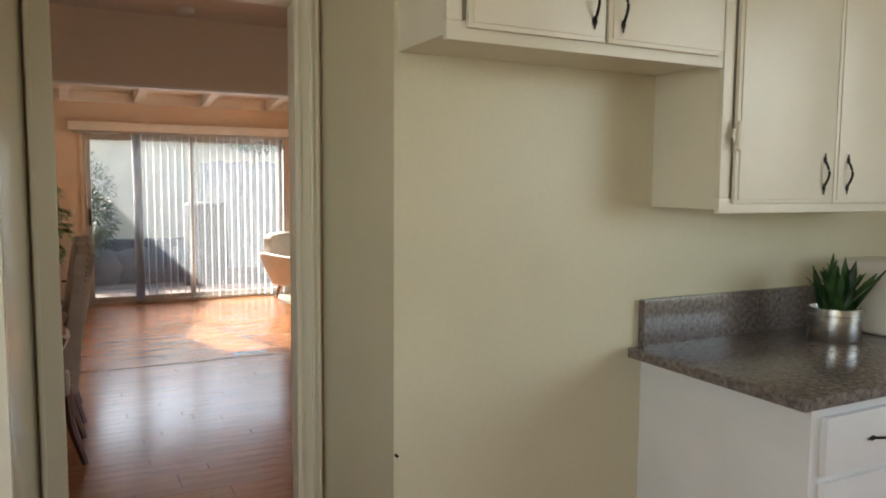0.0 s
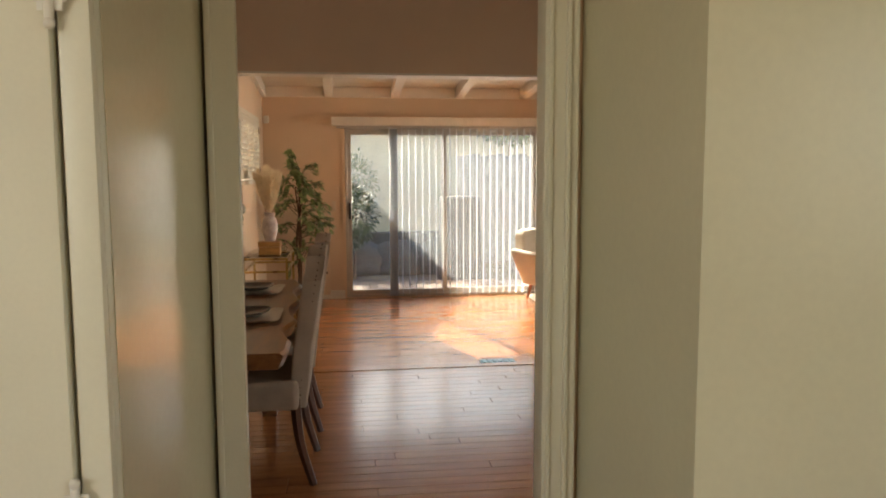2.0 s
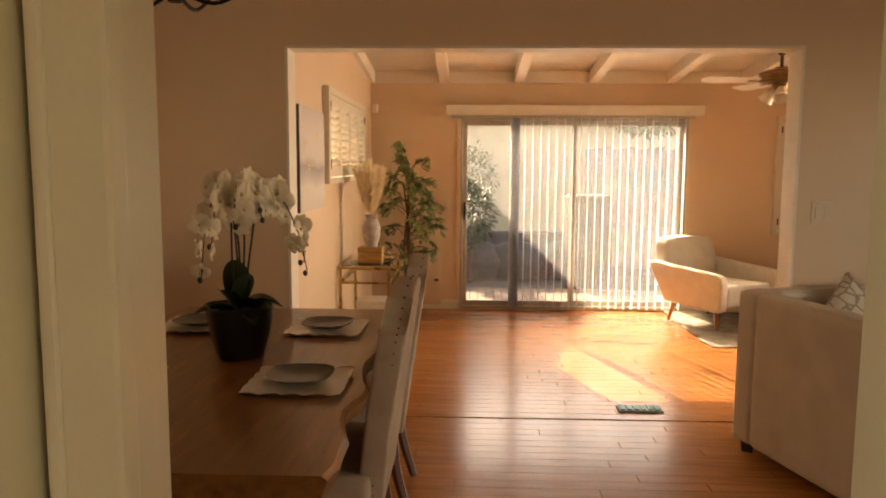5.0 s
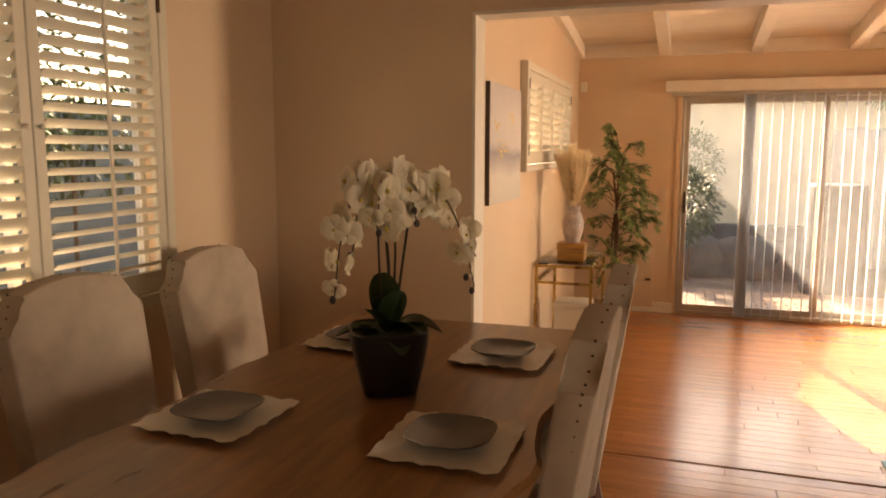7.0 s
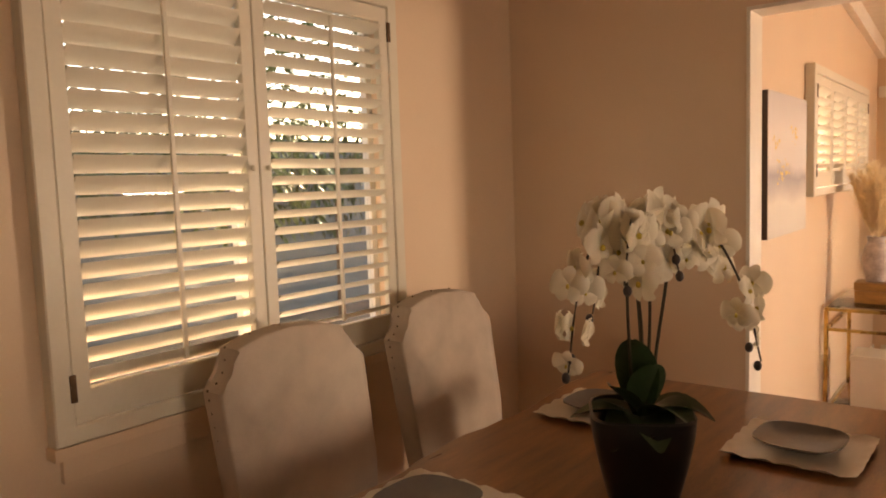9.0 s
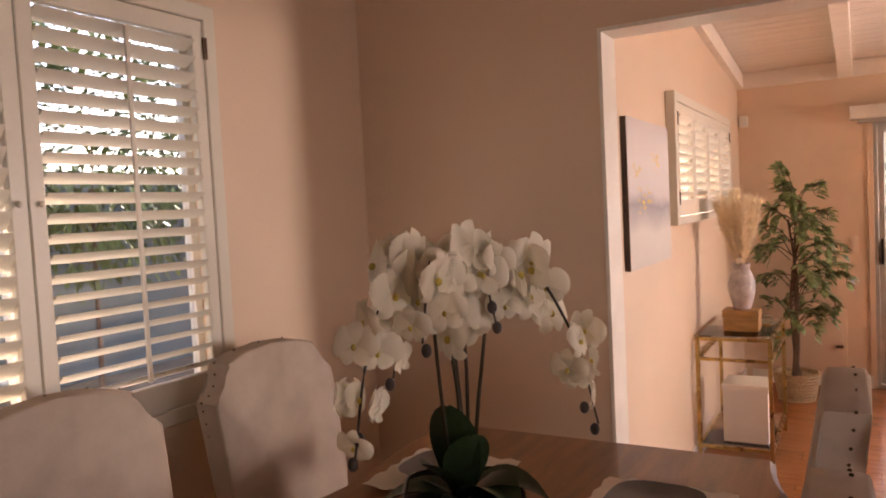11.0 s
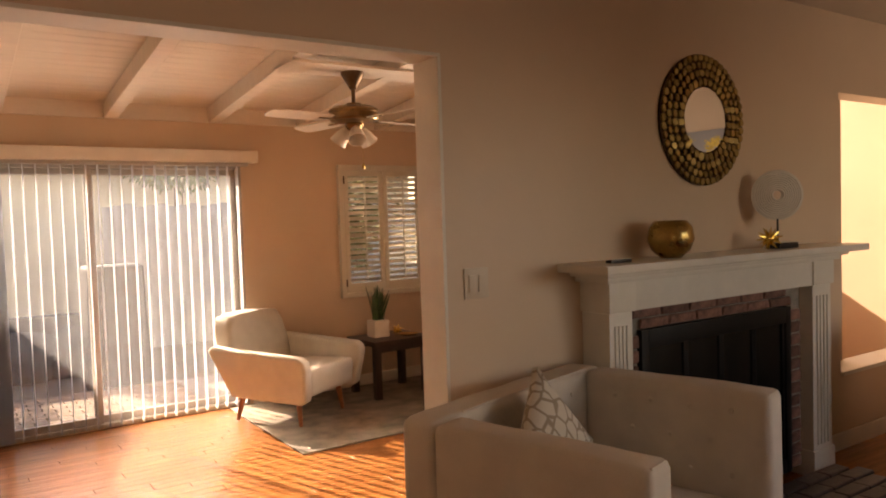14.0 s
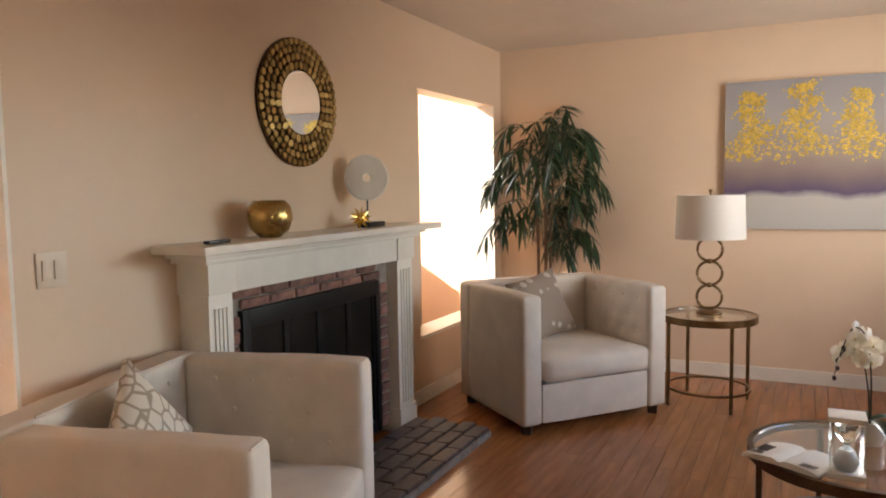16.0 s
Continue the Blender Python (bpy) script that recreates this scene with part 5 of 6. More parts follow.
part("door_handle", Build().ball((4.26, -0.112, 0.5), 0.012).ball((4.30, -0.112, 0.5), 0.012), IRON, fp)
hearth = thing("hearth", "low hearth paved with worn grey-brown bricks", "hearth")
slab = part("mortar_bed", Build().box(3.30, 5.13, -0.69, -0.175, 0.001, 0.036, 0.003), MORTAR, hearth, "", 0)
HB = [brick_mesh("brick", 0.192, 0.088, 0.024, HEARTHBRICK, 30 + k) for k in range(4)]
for r in range(5):
    for k in range(9):
        x = 3.42 + k * 0.201 + (0.05 if r % 2 else 0.0)
        piece("brick", HB[(k + r) % 4], slab, pose(x, -0.635 + r * 0.0995, 0.034, -90, 0, random.uniform(-0.6, 0.6)))

# mirror of gilt pieces
mir = thing("wall_mirror", "round wall mirror in a gold mosaic frame above the mantel", "mirror")
MX, MZ, MR = 4.285, 1.895, 0.318
part("backing", Build().lathe([(0.0, 0), (MR, 0), (MR + 0.002, 0.012), (0.155, 0.022), (0.0, 0.022)], 64).move(Matrix.Translation((MX, -0.002, MZ)) @ pose(0, 0, 0, 90)), BRONZE, mir, "dark bronze backing ring")
part("mirror_glass", Build().lathe([(0.0, 0.0), (0.158, 0.0), (0.158, 0.004), (0.0, 0.004)], 64).move(Matrix.Translation((MX, -0.0245, MZ)) @ pose(0, 0, 0, 90)), MIRROR, mir, "clear mirror glass", 30)
for ring, (r0, r1, n) in enumerate(((0.162, 0.205, 30), (0.208, 0.245, 36), (0.248, 0.282, 42), (0.285, 0.318, 46))):
    w = math.pi * (r0 + r1) / n * 0.90
    bb = Build()
    hw, hh = w / 2, (r1 - r0) / 2
    bb.slab([(hw * math.cos(a) * 1.12 if abs(math.cos(a)) < 0.8 else math.copysign(hw, math.cos(a)), hh * math.sin(a) * 1.1 if abs(math.sin(a)) < 0.8 else math.copysign(hh, math.sin(a)))
             for a in (2 * math.pi * i / 8 + 0.3 for i in range(8))], -0.010, 0.0, 0.003, 1)
    me = mesh_of(bb, "gilt_tile", GILT, 30)
    depth = -0.028 + 0.003 * ring
    for k in range(n):
        a = 2 * math.pi * (k + 0.5 * (ring % 2)) / n
        r = (r0 + r1) / 2
        piece("gilt_tile", me, mir, Matrix.Translation((MX + r * math.sin(a), depth + 0.004, MZ + r * math.cos(a))) @ pose(0, 0, 0, random.uniform(-9, 9), math.degrees(a), random.uniform(-9, 9)))

vs = thing("bowl_vase", "round bronze gold vase on the mantel", "vase")
part("body", Build().lathe([(0.0, 0.0), (0.045, 0.0), (0.085, 0.035), (0.103, 0.085), (0.095, 0.135), (0.07, 0.165), (0.062, 0.165), (0.085, 0.13), (0.0, 0.03)], 36, (3.86, -0.15, 1.2485)), BRASS, vs, "", 60)
ds = thing("disc_sculpture", "white shell disc ornament on a black stand", "ornament")
DX, DY = 4.69, -0.15
part("base", Build().box(DX - 0.045, DX + 0.12, DY - 0.04, DY + 0.04, 1.2485, 1.278, 0.003), BLACK, ds, "black block base")
part("stem", Build().rod((DX, DY, 1.278), (DX, DY, 1.40), 0.005), IRON, ds)
bb = Build()
prof = [(0.022, 0.008)]
for k in range(9):
    prof += [(0.030 + k * 0.0105, 0.014 - k * 0.0008), (0.036 + k * 0.0105, 0.010 - k * 0.0008)]
prof += [(0.128, 0.0)] + [(r, -0.010) for r in (0.12, 0.08, 0.03, 0.022)] + [(0.022, 0.008)]
bb.lathe(prof, 48).move(Matrix.Translation((DX, DY, 1.52)) @ pose(0, 0, 0, 90, 0, -40))
part("disc", bb, PORCELAIN, ds, "white ribbed disc", 30)
spiky_ball("ornament", "gold spiky star ornament on the mantel", (4.585, -0.17, 1.2485 + 0.055), 0.062, GOLD, 26)
rm = thing("remote_control", "small black remote control lying on the mantel", "remote control")
part("body", Build().box(3.44, 3.56, -0.19, -0.155, 1.2485, 1.262, 0.004), BLACK, rm)


def soft_box(x0, x1, y0, y1, z0, z1, r, puff=0.0, cuts=6, tufts=(), sag=0.0):
    """A padded block with rounded edges and swollen faces; tufts: (axis, place) where buttons pull the cloth in."""
    b = Build().box(x0, x1, y0, y1, z0, z1)
    bmesh.ops.subdivide_edges(b.bm, edges=b.bm.edges[:], cuts=cuts, use_grid_fill=True)
    c = Vector(((x0 + x1) / 2, (y0 + y1) / 2, (z0 + z1) / 2))
    h = Vector(((x1 - x0) / 2, (y1 - y0) / 2, (z1 - z0) / 2))
    for v in b.bm.verts:
        d = v.co - c
        inner = Vector([max(-h[i] + r, min(h[i] - r, d[i])) for i in range(3)])
        q = d - inner
        if q.length > 1e-6:
            d = inner + q.normalized() * r
        u = [d[i] / h[i] for i in range(3)]
        for i in range(3):
            j, k = (i + 1) % 3, (i + 2) % 3
            if abs(u[i]) > 0.5:
                d[i] += math.copysign(puff * (1 - u[j] ** 2) * (1 - u[k] ** 2), u[i])
        v.co = c + d
        for axis, spot in tufts:
            gap = Vector(spot) - v.co
            away = abs(gap[axis])
            gap[axis] = 0
            if away < 0.04:
                v.co[axis] += (0.5 * (x0 + x1, y0 + y1, z0 + z1)[axis] - v.co[axis]) * 0.20 * math.exp(-(gap.length / 0.028) ** 2)
        if sag and v.co.z > z1 - 0.05:
            v.co.z += sag * noise.noise(v.co * 9.0)
    return b


def tub_chair(m, cushion_mat, cushion_label):
    """Square club chair, facing +y."""
    t = thing("armchair", "ivory velvet square armchair with button-tufted inner back", "armchair", m, "ivory living room armchairs")
    W, D, H = 0.525, 0.425, 0.83
    buttons = [(1, (-0.30 + k * 0.15 + 0.075 * (r % 2), -D + 0.143, 0.52 + 0.115 * r)) for r in range(3) for k in range(5 - r % 2)]
    part("backrest", soft_box(-W, W, -D, -D + 0.14, 0.055, H, 0.026, 0.006, 30, buttons, 0.004), VELVET, t, "", 70)
    for s in (-1, 1):
        x0, x1 = (-W, -W + 0.135) if s < 0 else (W - 0.135, W)
        side = [(0, (s * (W - 0.138), -0.16 + k * 0.15 + 0.075 * (r % 2), 0.52 + 0.115 * r)) for r in range(3) for k in range(4 - r % 2)]
        part("armrest", soft_box(x0, x1, -D + 0.135, D, 0.055, H - 0.004, 0.026, 0.006, 30, side, 0.004), VELVET, t, "", 70)
        rim = [(x, D - 0.012, z) for x, z in ((x0 + 0.012, 0.09), (x0 + 0.012, H - 0.03), (x0 + 0.03, H - 0.012), (x1 - 0.03, H - 0.012), (x1 - 0.012, H - 0.03), (x1 - 0.012, 0.09))]
        part("piping", Build().tube(rim, 0.006, 6), VELVET, t)
        for _, p in side:
            part("button", Build().ball((p[0] + s * 0.011, p[1], p[2]), 0.010, 10, (0.5, 1, 1)), VELVET, t)
    for _, p in buttons:
        part("button", Build().ball((p[0], p[1] - 0.011, p[2]), 0.010, 10, (1, 0.5, 1)), VELVET, t)
    part("base", soft_box(-W + 0.136, W - 0.136, -D + 0.14, D - 0.008, 0.055, 0.30, 0.02, 0.002, 5), VELVET, t, "", 70)
    cu = part("seat_cushion", soft_box(-W + 0.138, W - 0.138, -D + 0.16, D + 0.012, 0.302, 0.455, 0.04, 0.018, 9), VELVET, t, "", 70)
    pts = [(-W + 0.15, D + 0.004, 0.315), (W - 0.15, D + 0.004, 0.315)]
    part("piping", Build().tube(pts, 0.004, 6), VELVET, cu)
    part("seam", Build().tube([(-W + 0.14, -D + 0.143, H + 0.006), (0, -D + 0.143, H + 0.010), (W - 0.14, -D + 0.143, H + 0.006)], 0.004, 6), VELVET, t)
    for sx in (-1, 1):
        for sy in (-1, 1):
            x, y = sx * (W - 0.06), sy * (D - 0.06)
            part("foot", Build().rod((x, y, 0.0555), (x, y, 0.0), 0.045, 0.038, 4), DARKWOOD, t, "dark wooden block foot")
    return t


def cushion(label, m, mat, size=0.40):
    b = Build().box(-size / 2, size / 2, -0.06, 0.06, -size / 2, size / 2)
    bmesh.ops.subdivide_edges(b.bm, edges=b.bm.edges[:], cuts=8, use_grid_fill=True)
    for v in b.bm.verts:
        u, w = 2 * v.co.x / size, 2 * v.co.z / size
        v.co.y *= max(0.05, (1 - u ** 4) * (1 - w ** 4)) ** 0.6
        pull = 1 - 0.06 * (1 - u * u) * w * w - 0.06 * (1 - w * w) * u * u
        v.co.x *= pull
        v.co.z *= pull
    t = thing("throw_pillow", label, "pillow", m)
    part("cover", b, mat, t, "", 80)
    return t


MA = Matrix.Translation((5.85, -0.885, 0)) @ pose(0, 0, 0, 0, 0, 140)
MB = Matrix.Translation((2.975, -0.562, 0)) @ pose(0, 0, 0, 0, 0, 195)
tub_chair(MA, SPOTTED, "")
tub_chair(MB, PEBBLE, "")
cushion("taupe spotted throw pillow leaning in an armchair", MA @ Matrix.Translation((0.07, -0.11, 0.665)) @ pose(0, 0, 0, 22, 10, 14), SPOTTED, 0.43)
cushion("pebble patterned throw pillow leaning in an armchair", MB @ Matrix.Translation((0.10, -0.12, 0.65)) @ pose(0, 0, 0, 20, 38, 20), PEBBLE, 0.42)

# round glass side table and lamp
RT = Vector((6.34, -1.76, 0))
rt = thing("side_table", "round glass and brass side table", "table")
part("glass_top", Build().lathe([(0.0, 0.586), (0.285, 0.586), (0.285, 0.596), (0.0, 0.596)], 48, RT), TABLEGLASS, rt, "clear glass top", 30)
part("top_ring", Build().lathe([(0.286, 0.555), (0.305, 0.555), (0.305, 0.60), (0.286, 0.60), (0.286, 0.555)], 48, RT), FANMETAL, rt, "", 30)
part("lower_ring", Build().lathe([(0.255, 0.10), (0.27, 0.10), (0.27, 0.115), (0.255, 0.115), (0.255, 0.10)], 48, RT), FANMETAL, rt, "", 30)
for k in range(4):
    a = radians(35 + 90 * k)
    part("leg", Build().rod(RT + Vector((0.285 * math.cos(a), 0.285 * math.sin(a), 0)), RT + Vector((0.285 * math.cos(a), 0.285 * math.sin(a), 0.555)), 0.012), FANMETAL, rt)
la = thing("table_lamp", "brass ring table lamp with an ivory drum shade", "lamp")
part("base", Build().lathe([(0.0, 0), (0.085, 0), (0.085, 0.012), (0.03, 0.03), (0.0, 0.03)], 32, RT + Vector((0, 0, 0.601))), FANMETAL, la)
dirn = (RT - Vector((1.25, -2.3, 0))).normalized()
side = Vector((-dirn.y, dirn.x, 0))
for k in range(3):
    c = RT + Vector((0, 0, 0.712 + k * 0.158))
    part("ring", Build().tube([c + (side * math.cos(a) + Vector((0, 0, 1)) * math.sin(a)) * 0.078 for a in (2 * math.pi * i / 32 for i in range(33))], 0.009, 8), FANMETAL, la)
    part("joint", Build().ball(c + Vector((0, 0, 0.079)), 0.018, 10), FANMETAL, la)
part("rod", Build().rod(RT + Vector((0, 0, 1.10)), RT + Vector((0, 0, 1.40)), 0.005), FANMETAL, la)
part("shade", Build().lathe([(0.222, 0.0), (0.212, 0.285), (0.209, 0.285), (0.219, 0.0), (0.222, 0.0)], 48, RT + Vector((0, 0, 1.10))), SHADE, la, "ivory fabric drum shade", 60)
part("finial", Build().ball(RT + Vector((0, 0, 1.412)), 0.014, 10).rod(RT + Vector((0, 0, 1.38)), RT + Vector((0, 0, 1.41)), 0.006), FANMETAL, la)
cord = part("cord", Build().tube(spline([RT + Vector((0.05, 0.05, 0.605)), RT + Vector((0.32, 0.2, 0.58)), (6.98, -1.2, 0.35), (7.06, -1.1, 0.30)], 6), 0.003, 5), WHITEPLASTIC, la)

art, rnd = canvas_art("painting", "grey and violet canvas with gold leaf trees", Matrix.Translation((XR, -2.46, 1.655)) @ pose(0, 0, 0, 0, 0, 90), 1.36, 1.06, ART_GOLD, 99, 6)
for tx, hh, ww in ((0.50, 0.47, 0.15), (0.17, 0.52, 0.16), (-0.17, 0.45, 0.15), (-0.50, 0.48, 0.15)):
    b = Build()
    clumps = [(tx + rnd.uniform(-0.6, 0.6) * ww * (1.2 - u), -0.02 + hh * u, ww * (0.50 - 0.28 * u)) for u in (0.08, 0.15, 0.28, 0.34, 0.45, 0.55, 0.62, 0.75, 0.88, 0.96)]
    for i in range(520):
        cx, cz, sp = rnd.choice(clumps)
        x, z = cx + rnd.gauss(0, sp), cz + rnd.gauss(0, sp * 0.45)
        x, z = max(-0.67, min(0.67, x)), max(-0.06, min(0.51, z))
        r = rnd.uniform(0.005, 0.017)
        b.bm.faces.new([b.bm.verts.new((x + r * rnd.uniform(0.4, 1.3) * math.cos(a), 0.0456 + 0.000005 * i, z + r * rnd.uniform(0.4, 1.3) * math.sin(a))) for a in (2 * math.pi * j / 6 for j in range(6))])
    part("gold_leaf", b, GOLDPAINT, art, "crumpled gold leaf tree", 0)["kind"] = "stuff"

# bamboo palm behind the armchair
palm = thing("bamboo_palm", "tall dark green bamboo palm behind the armchair", "plant")
PX, PYY = 6.70, -0.50
part("pot", basket((PX, PYY, 0), 0.13, 0.17, 0.28), WICKER, palm)
rnd = random.Random(21)
spots = []
for k in range(5):
    a = 2 * math.pi * k / 5
    topz = rnd.uniform(1.45, 1.8)
    part("cane", Build().tube(spline([(PX + 0.05 * math.cos(a), PYY + 0.05 * math.sin(a), 0.24), (PX + 0.06 * math.cos(a), PYY + 0.05 * math.sin(a), 0.9), (PX + 0.10 * math.cos(a), PYY + 0.07 * math.sin(a), topz)], 6), 0.013, 8, 0.008), BARK, palm)
for k in range(58):
    z = rnd.uniform(0.85, 1.85)
    a = rnd.uniform(0, 2 * math.pi)
    s0 = Vector((PX + 0.06 * math.cos(a), PYY + 0.05 * math.sin(a), z))
    reach = rnd.uniform(0.26, 0.44) * (0.75 + 0.3 * math.sin(math.pi * (z - 0.8) / 1.1))
    e = s0 + Vector((reach * math.cos(a), reach * 0.8 * math.sin(a), rnd.uniform(0.10, 0.28)))
    tip = e + Vector((0.10 * math.cos(a), 0.08 * math.sin(a), -0.10))
    for q in (e, tip):
        q.x = min(q.x, XR - 0.05)
        q.y = min(q.y, -0.04)
    curve = spline([s0, s0.lerp(e, 0.5) + Vector((0, 0, 0.06)), e, tip], 4)
    part("frond_stem", Build().tube(curve, 0.0035, 5, 0.0015), PALM, palm)
    for i in range(4, len(curve)):
        dd = (curve[i] - curve[i - 1]).normalized()
        for sgn in (-1, 1):
            spots.append((curve[i], dd * 0.7 + Vector((-dd.y, dd.x, 0)) * sgn * 0.8))
part("crown", scatter_leaves(spots, 0.17, 0.026, PALM, rnd, 0.35, 0.1, 0.35), PALM, palm, "narrow dark green leaves", 70)

# round glass coffee table and what stands on it
CT0 = Vector((4.38, -2.52, 0))
ct = thing("coffee_table", "round bronze coffee table with a smoked glass top", "table")
part("glass_top", Build().lathe([(0.0, 0.412), (0.375, 0.412), (0.375, 0.421), (0.0, 0.421)], 56, CT0), TABLEGLASS, ct, "clear glass top", 30)
part("top_ring", Build().lathe([(0.376, 0.385), (0.40, 0.385), (0.40, 0.425), (0.376, 0.425), (0.376, 0.385)], 56, CT0), BRONZE, ct, "dark bronze rim", 30)
part("shelf", Build().lathe([(0.0, 0.10), (0.33, 0.10), (0.33, 0.112), (0.0, 0.112)], 48, CT0), DARKWOOD, ct, "", 30)
for k in range(4):
    a = radians(20 + 90 * k)
    part("leg", Build().rod(CT0 + Vector((0.37 * math.cos(a), 0.37 * math.sin(a), 0)), CT0 + Vector((0.37 * math.cos(a), 0.37 * math.sin(a), 0.386)), 0.012), BRONZE, ct)
CZ = 0.4215
bk = thing("open_book", "open picture book lying on the coffee table", "book", Matrix.Translation((4.20, -2.29, CZ)) @ pose(0, 0, 0, 0, 0, 62))
for s in (-1, 1):
    b = Build()
    rows = []
    for k in range(7):
        u = k / 6
        h = 0.022 * (1 - u) ** 0.7 * (u ** 0.3 if u else 0) + 0.012 * (1 - 0.5 * u)
        rows.append([b.bm.verts.new((s * 0.145 * u, y, zz)) for y, zz in ((-0.10, 0.002), (0.10, 0.002), (0.10, h + 0.004), (-0.10, h + 0.004))])
    for r, q in zip(rows, rows[1:]):
        for i in range(4):
            b.bm.faces.new((r[i], r[(i + 1) % 4], q[(i + 1) % 4], q[i]))
    b.bm.faces.new(rows[-1])
    pg = part("page_block", b, PAPER, bk, "", 60)
    if s > 0:
        part("picture", Build().box(0.05, 0.125, -0.03, 0.045, 0.0225, 0.0232), IRON, pg, "dark printed picture")
    for i in range(6):
        part("text_line", Build().box(min(s * 0.03, s * 0.125), max(s * 0.03, s * 0.125), 0.055 + i * 0.006, 0.058 + i * 0.006, 0.0228 if s > 0 else 0.0238, 0.0235 if s > 0 else 0.0245), STONEWARE, pg)
hg = thing("hourglass", "hourglass with white ends and white sand on the coffee table", "hourglass")
HG = Vector((4.13, -2.46, CZ))
for z in (0.0, 0.20):
    part("end_plate", Build().box(HG.x - 0.06, HG.x + 0.06, HG.y - 0.06, HG.y + 0.06, CZ + z, CZ + z + 0.018, 0.003), PORCELAIN, hg)
part("bulb", Build().lathe([(0.0, 0.019), (0.035, 0.02), (0.045, 0.05), (0.03, 0.085), (0.006, 0.108), (0.03, 0.13), (0.045, 0.165), (0.035, 0.197), (0.0, 0.198)], 28, HG), TABLEGLASS, hg, "clear glass bulbs", 70)
part("sand", Build().lathe([(0.0, 0.021), (0.032, 0.021), (0.040, 0.05), (0.02, 0.075), (0.0, 0.082)], 24, HG), SAND, hg, "", 70)
for sx in (-1, 1):
    for sy in (-1, 1):
        part("post", Build().rod((HG.x + sx * 0.05, HG.y + sy * 0.05, CZ + 0.018), (HG.x + sx * 0.05, HG.y + sy * 0.05, CZ + 0.20), 0.004), TABLEGLASS, hg)
b = Build().lathe([(0.0, 0.0), (0.045, 0.0), (0.055, 0.03), (0.05, 0.09), (0.045, 0.09), (0.0, 0.08)], 28, (4.52, -2.56, CZ))
orchid("orchid_plant", "small white orchid on the coffee table",
       [([(4.52, -2.56, CZ + 0.07), (4.52, -2.56, CZ + 0.25), (4.52, -2.54, CZ + 0.42), (4.50, -2.49, CZ + 0.46), (4.47, -2.44, CZ + 0.34)], 10),
        ([(4.52, -2.56, CZ + 0.07), (4.53, -2.55, CZ + 0.22), (4.54, -2.52, CZ + 0.36), (4.52, -2.46, CZ + 0.36), (4.50, -2.43, CZ + 0.27)], 8)],
       b, PORCELAIN, (4.52, -2.56, CZ + 0.09), [(200, 0.14, 0.05, 0.06, 0.08), (20, 0.14, 0.05, 0.06, 0.08), (110, 0.14, 0.05, 0.05, 0.08), (290, 0.13, 0.05, 0.06, 0.07)], 9, 0.8)


# ---- kitchen ----
def pull(parent, m):
    """A black curved bar pull with leaf-shaped ends; local z along the bar, -y out."""
    pts = spline([(0, 0, -0.055), (0, -0.012, -0.042), (0, -0.026, 0.0), (0, -0.012, 0.042), (0, 0, 0.055)], 5)
    b = Build().tube(pts, 0.0055, 8)
    for s in (-1, 1):
        b.ball((0, -0.003, s * 0.062), 0.012, 10, (0.9, 0.4, 1.5))
        b.ball((0, -0.003, s * 0.083), 0.006, 8, (0.8, 0.4, 1.6))
    b.move(m @ Matrix.Scale(0.68, 4))
    part("handle", b, IRON, parent, "black iron pull handle")


def hinge(parent, m, mat):
    b = Build().rod((0, -0.006, -0.03), (0, -0.006, 0.03), 0.006)
    for s in (-1, 1):
        b.ball((0, -0.006, s * 0.036), 0.008, 8)
        b.box(min(s * 0.003, s * 0.016), max(s * 0.003, s * 0.016), -0.003, 0, -0.02, 0.02, 0.001)
        b.ball((s * 0.017, -0.002, 0.0), 0.007, 8, (1, 0.3, 1.3))
    b.move(m)
    part("hinge", b, mat, parent, "painted butterfly hinge")


def wall_cabinet(label, x0, x1, z0, z1, splits, knobs):
    YW, YC = -4.1005, -4.37
    t = thing("wall_cabinet", label, "cabinet", pose(0.09, 0.115, 0), "kitchen wall cabinets")
    b = Build().box(x0, x1, YC + 0.018, YW, z0 + 0.012, z1)
    b.box(x0, x1, YC, YC + 0.018, z0, z0 + 0.045, 0.003).box(x0, x0 + 0.04, YC, YC + 0.018, z0 + 0.045, z1, 0.003).box(x1 - 0.04, x1, YC, YC + 0.018, z0 + 0.045, z1, 0.003)
    part("body", b, CREAM, t)
    for (d0, d1), kx in zip(splits, knobs):
        d = part("door", Build().box(d0, d1, YC - 0.014, YC - 0.001, z0 + 0.028, z1 - 0.02, 0.005), CREAM, t)
        part("door_panel", Build().box(d0 + 0.012, d1 - 0.012, YC - 0.018, YC - 0.014, z0 + 0.04, z1 - 0.032, 0.003), CREAM, d)
        pull(d, pose(kx, YC - 0.019, z0 + 0.118))
        hx = d0 if abs(kx - d1) < abs(kx - d0) else d1
        hinge(d, pose(hx, YC - 0.014, z0 + 0.22), CREAM)
    return t


wall_cabinet("cream painted short wall cabinet with black pulls", 1.40, 2.265, 1.715, 2.46, [(1.45, 1.84), (1.85, 2.235)], [1.80, 1.89])
wall_cabinet("cream painted tall wall cabinet with black pulls", 2.27, 3.23, 1.31, 2.46, [(2.315, 2.742), (2.746, 3.18)], [2.69, 2.80])
wt = thing("worktop", "speckled grey-brown granite worktop with upstand", "worktop")
part("slab", Build().box(2.165, 3.95, -4.75, -4.128, 0.885, 0.917, 0.006), GRANITE, wt)
part("upstand", Build().box(2.23, 3.95, -4.128, -4.1005, 0.885, 1.06, 0.004), GRANITE, wt)
bc = thing("base_cabinet", "white painted base cabinet with a drawer and black pulls", "cabinet")
